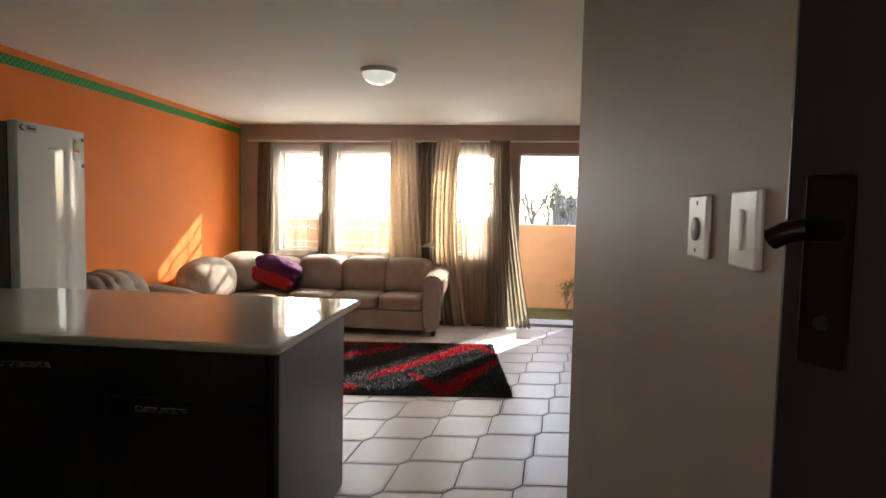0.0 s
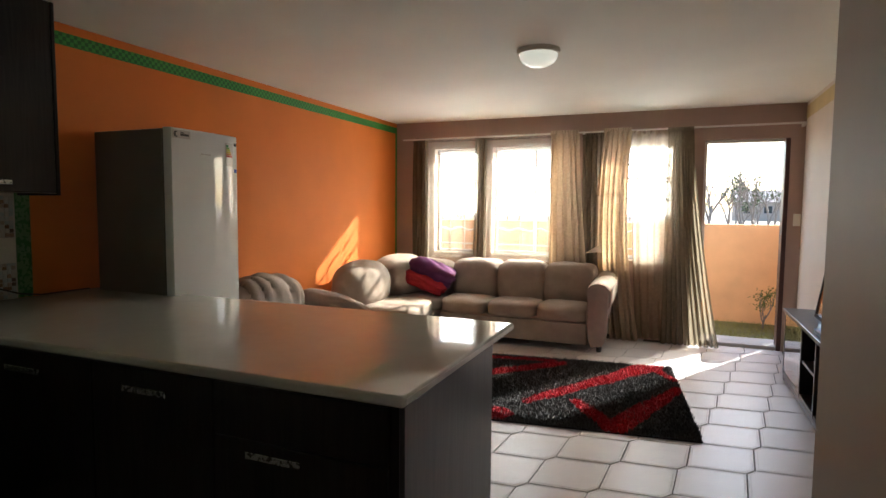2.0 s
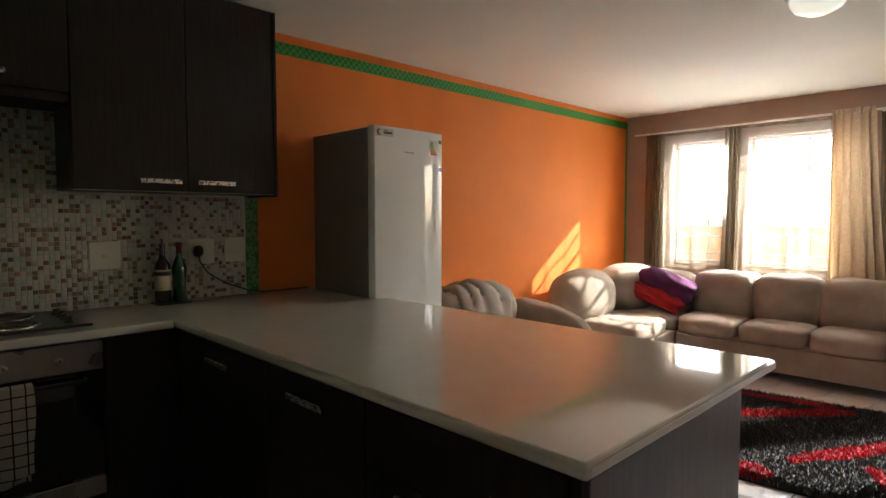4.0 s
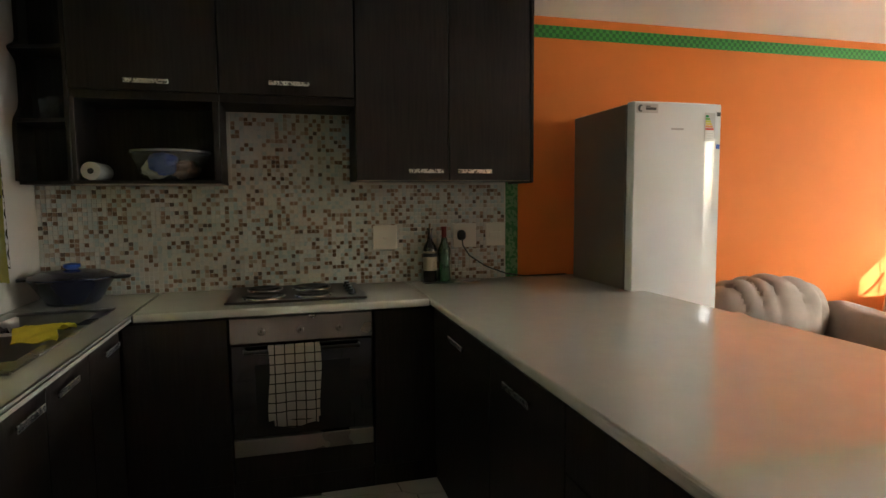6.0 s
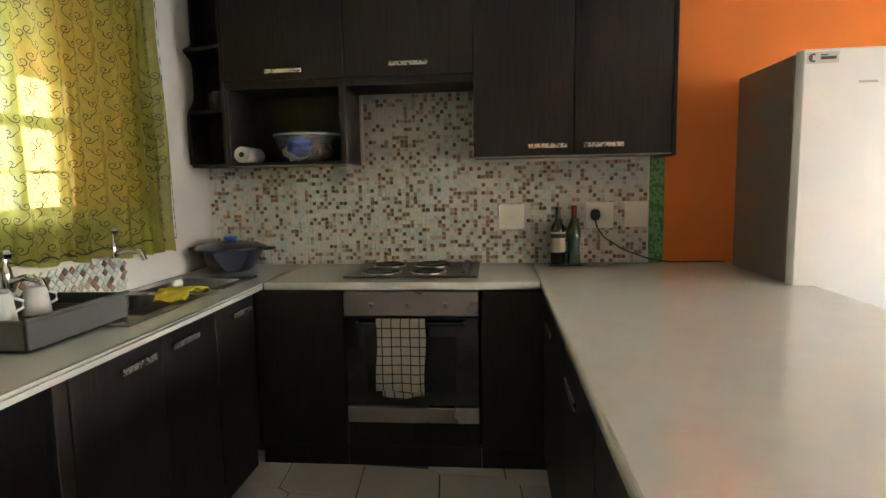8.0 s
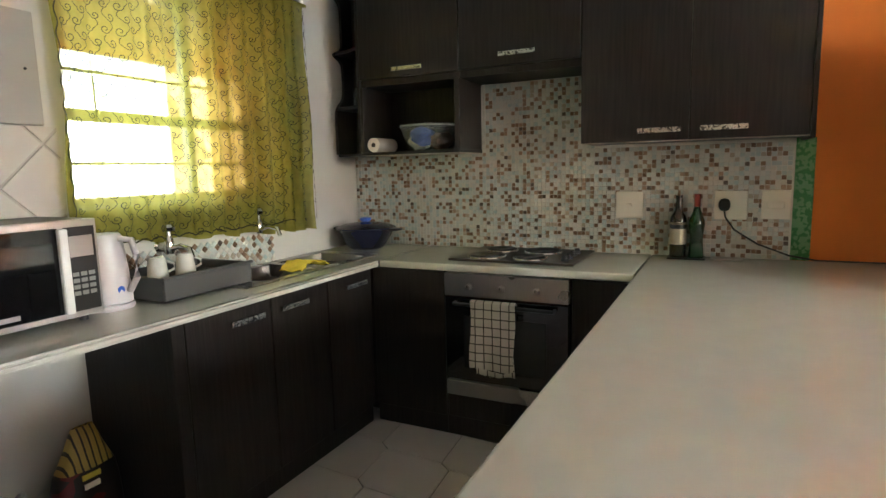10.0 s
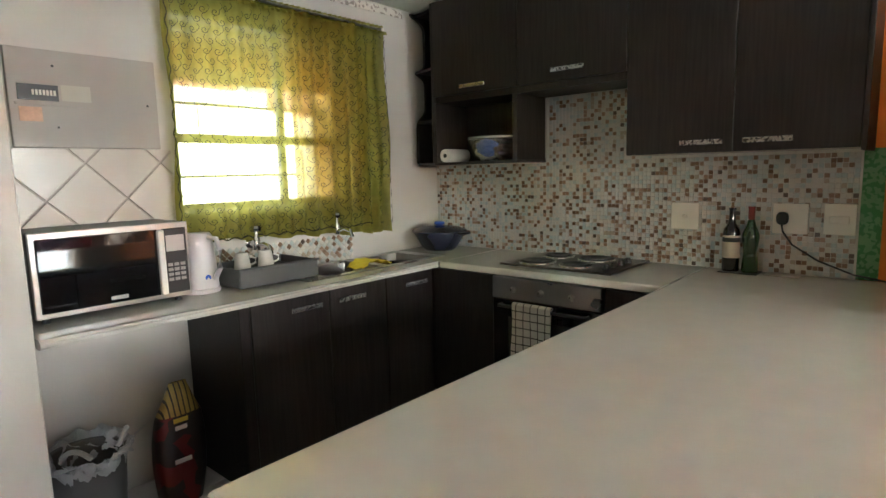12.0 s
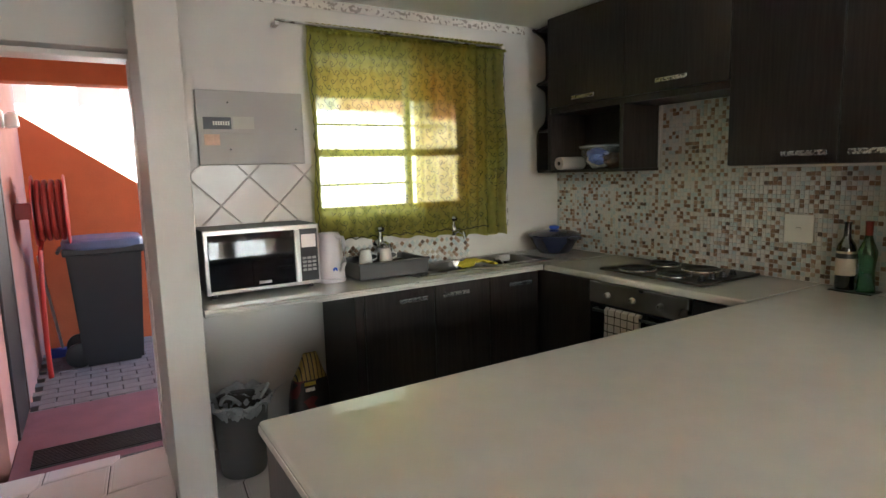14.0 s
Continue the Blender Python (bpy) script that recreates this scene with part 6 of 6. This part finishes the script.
house(-12, 95, 9, 6, 2.6, DULL, "low brown house with grey pitched roof")
house(7, 90, 8, 6, 2.5, DULL, "low brown house with grey pitched roof")
house(20, 100, 10, 7, 2.7, DULL, "low brown house with grey pitched roof")

# ---- yard to the south ----
struct("stoop", B(-1.6, 0.0, -1.44, -0.40, -0.10, -0.02, 0.006), material("pink_cement", (0.22, 0.085, 0.10), 0.8, vary=0.15, bump=0.2), "pinkish red polished cement stoop", "stoop")
gr = thing("door_mat", "black ribbed rubber door mat on the stoop", "door mat", (-0.4, -0.7, -0.02))
part("backing", B(-0.72, -0.09, -0.745, -0.505, -0.02, -0.014), GREYPL, gr)
for i in range(12):
    part("rib", B(-0.72, -0.09, -0.743 + i * 0.02, -0.731 + i * 0.02, -0.014, -0.006, 0.001), BLACK, gr)
PAVER = material("grey_brick_paver", (0.21, 0.18, 0.17), 0.9, vary=0.2, scale=12, bump=0.4, bump_scale=80, rand=0.3)
yard = thing("paving", "grey brick paving of the back yard", "paving", (0, 0, 0), kind="structure")
part("bedding", B(-4.2, 0.06, -3.2, -0.41, -0.12, -0.098), GROUT, yard)
me = None
i = 0
for r in range(18):
    for c in range(10):
        x0, y0 = 0.06 - 0.205 * (c + 1) + (0.1 if r % 2 else 0), -1.445 - 0.105 * (r + 1)
        if x0 + 0.2 > 0.06 or y0 < -3.2:
            continue
        if me is None:
            bm = B(0, 0.198, 0, 0.098, -0.04, 0.0, 0.004)
            me = bpy.data.meshes.new("brick")
            bm.to_mesh(me)
            me.materials.append(PAVER)
        o = new("brick", me)
        o.parent = yard
        o.location = (x0, y0, -0.052 + random.uniform(-0.002, 0.002))
bm = bmesh.new()
prof = [(1.5, -0.1), (1.5, 2.5), (0.45, 2.378), (-1.85, 0.722), (-6.0, 0.722), (-6.0, -0.1)]
lo, hi = [bm.verts.new((x, -3.42, z)) for x, z in prof], [bm.verts.new((x, -3.22, z)) for x, z in prof]
bm.faces.new(lo), bm.faces.new(hi)
for i in range(6):
    bm.faces.new((lo[i], lo[(i + 1) % 6], hi[(i + 1) % 6], hi[i]))
struct("wall_yard_back", bm, RUST, "orange-red plastered yard wall with sloping top", "wall")
struct("wall_yard_side", B(0.0, 0.26, -3.22, -0.625, -0.1, 2.6), PINK, "pink plastered side wall", "wall")
struct("wall_yard_front", B(0.265, 1.24, -0.95, -0.622, -0.1, 2.6), PINK, "pink plastered wall beside the entrance", "wall")
nd = thing("side_door", "dark brown wooden side door in the pink wall", "door", (0.05, -1.2, 0))
part("leaf", B(-0.015, 0.0, -1.50, -0.97, -0.02, 1.95, 0.004), DOORWOOD, nd)
part("frame", B(-0.02, 0.0, -1.55, -1.502, -0.02, 2.0, 0.003), FRD, nd)
struct("beam_porch", B(-4.2, 0.26, -1.72, -1.58, 2.09, 2.30, 0.006), RUST, "rust red painted porch beam", "beam")
# past the beam the slab is unseen, lengthened to keep sky light out
struct("roof_porch", B(-4.2, 0.26, -3.0, -0.63, 2.302, 2.40), material("porch_soffit", (0.5, 0.3, 0.22), 0.8, vary=0.1), "porch roof slab, carried on unseen past the beam to shade the yard", "roof")
hs = thing("hose_reel", "red fire hose reel on the pink wall", "hose reel", (0.0, -2.3, 1.25))
REDP = material("red_enamel", (0.42, 0.025, 0.015), 0.35, vary=0.15)
HY, HZ = -2.25, 1.245
part("bracket", B(-0.14, 0.0, HY - 0.05, HY + 0.05, HZ - 0.06, HZ + 0.06, 0.004), REDP, hs)
for x in (-0.125, -0.325):
    part("disc", lathe([(0, 0), (0.26, 0), (0.265, 0.006), (0.26, 0.012), (0.0, 0.014)], (x, HY, HZ), 40, axis="x"), REDP, hs, "", True)
part("drum", lathe([(0, -0.335), (0.19, -0.335), (0.19, -0.19), (0, -0.19)], (0.02, HY, HZ), 32, axis="x"), REDP, hs, "", True)
hm = bmesh.new()
for i in range(4):
    lathe([(0.205, -0.018), (0.225, -0.014), (0.232, 0), (0.225, 0.014), (0.205, 0.018)], (-0.285 + i * 0.044, HY, HZ), 40, hm, "x")
part("hose", hm, material("red_rubber", (0.30, 0.03, 0.02), 0.6, vary=0.2), hs, "red rubber hose coils", True)
part("hose_end", tube([(-0.14, HY - 0.1, HZ - 0.2), (-0.13, HY + 0.06, 0.95), (-0.11, HY + 0.10, 0.6), (-0.10, HY + 0.08, 0.25), (-0.10, HY + 0.05, -0.03)], 0.018, 10), REDP, hs, "hanging red hose", True)
BIN = material("black_bin_plastic", (0.010, 0.010, 0.012), 0.5, vary=0.2)
wb = thing("wheelie_bin", "black wheelie bin with blue-grey lid in the yard", "wheelie bin", (-0.5, -2.4, -0.05))
WB0, WB1, WY0, WY1 = -0.80, -0.27, -2.87, -2.32
bm = bmesh.new()
vs = []
for z, k in ((-0.05, 0.80), (0.9, 1.0)):
    cx, cy, hx, hy = (WB0 + WB1) / 2, (WY0 + WY1) / 2, (WB1 - WB0) / 2 * k, (WY1 - WY0) / 2 * k
    vs.append([bm.verts.new((cx + a * hx, cy + b * hy, z)) for a, b in ((-1, -1), (1, -1), (1, 1), (-1, 1))])
bm.faces.new(vs[0]), bm.faces.new(vs[1])
for a in range(4):
    bm.faces.new((vs[0][a], vs[0][(a + 1) % 4], vs[1][(a + 1) % 4], vs[1][a]))
bmesh.ops.bevel(bm, geom=bm.edges[:], offset=0.02, segments=2, affect="EDGES")
part("body", bm, BIN, wb)
part("collar", B(WB0 - 0.02, WB1 + 0.02, WY0 - 0.02, WY1 + 0.02, 0.87, 0.93, 0.012, 2), BLACK, wb)
bm = pillow(WB0 - 0.025, WB1 + 0.025, WY0 - 0.03, WY1 + 0.03, 0.90, 1.0, 6, 16, 8)
part("lid", bm, material("blue_grey_lid", (0.10, 0.13, 0.24), 0.35, vary=0.15), wb, "blue-grey plastic lid", True)
part("handle_bar", tube([(WB1 + 0.05, WY0 + 0.08, 0.90), (WB1 + 0.05, WY1 - 0.08, 0.90)], 0.014, 10), BLACK, wb)
for y in (WY0 + 0.1, WY1 - 0.1):
    part("wheel", lathe([(0, -0.02), (0.09, -0.02), (0.1, -0.012), (0.1, 0.012), (0.09, 0.02), (0, 0.02)], (WB1 - 0.02, y, 0.05), 24, axis="y"), BLACK, wb, "", True)
br_ = thing("broom", "broom with blue head leaning by the bin", "broom", (-0.1, -2.1, -0.05))
part("stick", tube([(-0.16, -2.85, 0.0), (-0.07, -2.70, 0.86)], 0.011, 8), SILVER, br_)
part("head", B(-0.24, -0.06, -2.89, -2.82, -0.048, 0.03, 0.01), BLUE, br_, "blue plastic broom head")
wl = thing("wall_lamp", "small white wall lamp on the pink wall", "lamp", (0.0, -2.2, 1.95))
part("back_plate", B(-0.015, 0.0, -2.15, -2.05, 1.84, 1.96, 0.004), FRAMEW, wl)
part("shade", lathe([(0.03, -0.06), (0.045, -0.05), (0.04, 0.03), (0.02, 0.05), (0, 0.05)], (-0.06, -2.1, 1.90), 18), FRAMEW, wl, "white glass shade", True)

# an assumed building, its brown darkened to stand for shade behind the curtain
tb = thing("neighbour_building", "assumed neighbouring building, brown plaster darkened as if in shade", "building", (-10, -7, 0))
part("wall", B(-16, -6.45, -7.6, -6.6, -0.1, 4.6), material("brown_plaster_dimmed", (0.20, 0.125, 0.06), 0.9, vary=0.15, scale=4, bump=0.2), tb)
part("roof", B(-16.4, -6.40, -8.0, -6.2, 4.602, 4.75), ROOF, tb)
nb = thing("neighbour_building", "cream and pink neighbouring building with white windows", "building", (0, -6, 0))
part("wall", B(-6.3, 3.5, -6.5, -5.5, -0.1, 2.32), material("cream_plaster", (0.50, 0.46, 0.42), 0.85, vary=0.08, scale=4, bump=0.2), nb, "cream plastered lower wall")
part("upper_wall", B(-6.3, 3.5, -6.5, -5.52, 2.32, 3.40), PINK, nb, "pink plastered upper wall")
# eaves out of view, set low and deep to shade the pink wall
part("roof", B(-6.6, 3.9, -6.9, -4.05, 3.402, 3.55), ROOF, nb)
for x in (-5.2, -3.6, -2.14, -1.17, -0.20, 0.77):
    w = part("window", box(box(box(B(x - 0.25, x - 0.22, -5.53, -5.48, 2.34, 3.34), x + 0.22, x + 0.25, -5.53, -5.48, 2.34, 3.34), x - 0.22, x + 0.22, -5.53, -5.48, 2.34, 2.38), x - 0.22, x + 0.22, -5.53, -5.48, 3.30, 3.34), FRAMEW, nb, "white framed window")
    part("pane", B(x - 0.22, x + 0.22, -5.515, -5.505, 2.38, 3.30), material("curtained_pane", (0.42, 0.42, 0.42), 0.2, vary=0.3, scale=5), w, "pane with pale curtain")
    part("mullion", B(x - 0.012, x + 0.012, -5.525, -5.49, 2.38, 3.30), FRAMEW, w)

# an unseen gable-shaped block over the house, added to shade the yard
bm = bmesh.new()
prof = [(-1.1, 2.53), (-0.3, 3.03), (5.5, 7.05), (5.5, 2.53)]
lo, hi = [bm.verts.new((x, -0.40, z)) for x, z in prof], [bm.verts.new((x, 3.0, z)) for x, z in prof]
bm.faces.new(lo), bm.faces.new(hi)
for i in range(4):
    bm.faces.new((lo[i], lo[(i + 1) % 4], hi[(i + 1) % 4], hi[i]))
struct("roof_gable", bm, PEACH, "unseen gable-shaped block added to shade the yard", "gable")

# ---- floor tiles ----
TW, TH, TA, TB = 0.338, 0.362, 0.068, 0.086      # the two steps of the pattern
SA, SB = 0.045, 0.060                             # the cut corner
fl = thing("floor_tiling", "pale glazed floor tiles with cut corners", "floor tiles", (0, 0, 0), kind="structure")
def tile_mesh():
    bm = bmesh.new()
    pts = [(0, 0), (TW - SA, TB - SB), (TW, TB), (TW + TA - SA, TB + TH - SB), (TA, TH), (TA - SA, TH - SB)]
    g = 0.0032
    c = Vector(((TW + TA - SA) / 2, (TB + TH - SB) / 2))
    rings = []
    for inset, z in ((g, -0.008), (g, -0.0015), (g + 0.003, 0.0), (g + 0.010, 0.0), (g + 0.0115, -0.0012), (g + 0.0135, -0.0012), (g + 0.015, 0.0)):
        ring = []
        for x, y in pts:
            d = Vector((x, y)) - c
            k = 1 - inset / 0.165
            ring.append(bm.verts.new((c.x + d.x * k, c.y + d.y * k, z)))
        rings.append(ring)
    bm.faces.new(rings[-1])
    for a, b in zip(rings, rings[1:]):
        for i in range(6):
            bm.faces.new((a[i], a[(i + 1) % 6], b[(i + 1) % 6], b[i]))
    bmesh.ops.recalc_face_normals(bm, faces=bm.faces)
    me = bpy.data.meshes.new("tile")
    bm.to_mesh(me)
    bm.free()
    me.materials.append(TILE)
    return me
me = tile_mesh()
STEP_Y = -0.40
count = 0
for i in range(-30, 40):
    for j in range(-30, 30):
        x, y = -0.3745 + i * TW + j * TA, 3.514 + i * TB + j * TH
        cx, cy = x + TW / 2, y + TH / 2
        inside = (-2.95 < cx < 0.45 and -0.52 < cy < 1.75) or (-3.35 < cx < 1.15 and 1.75 <= cy < 6.72)
        hidden = (cx < -0.95 and 1.8 < cy < 2.4) or (cx < -1.75 and -0.5 < cy < 0.0) or (cx < -2.4 and 2.5 < cy < 6.7) or (-2.1 < cx < -0.45 and 4.2 < cy < 5.2)
        if inside and not hidden:
            data = me
            if y < STEP_Y:
                if y + TH < STEP_Y + 0.02:
                    continue
                data = me.copy()
                bm = bmesh.new()
                bm.from_mesh(data)
                bmesh.ops.bisect_plane(bm, geom=bm.verts[:] + bm.edges[:] + bm.faces[:], plane_co=(0, STEP_Y - y, 0), plane_no=(0, -1, 0), clear_outer=True)
                bm.to_mesh(data)
                bm.free()
            o = new("tile", data)
            o.parent = fl
            o.location = (x, y, random.uniform(-0.0006, 0.0004))
            count += 1
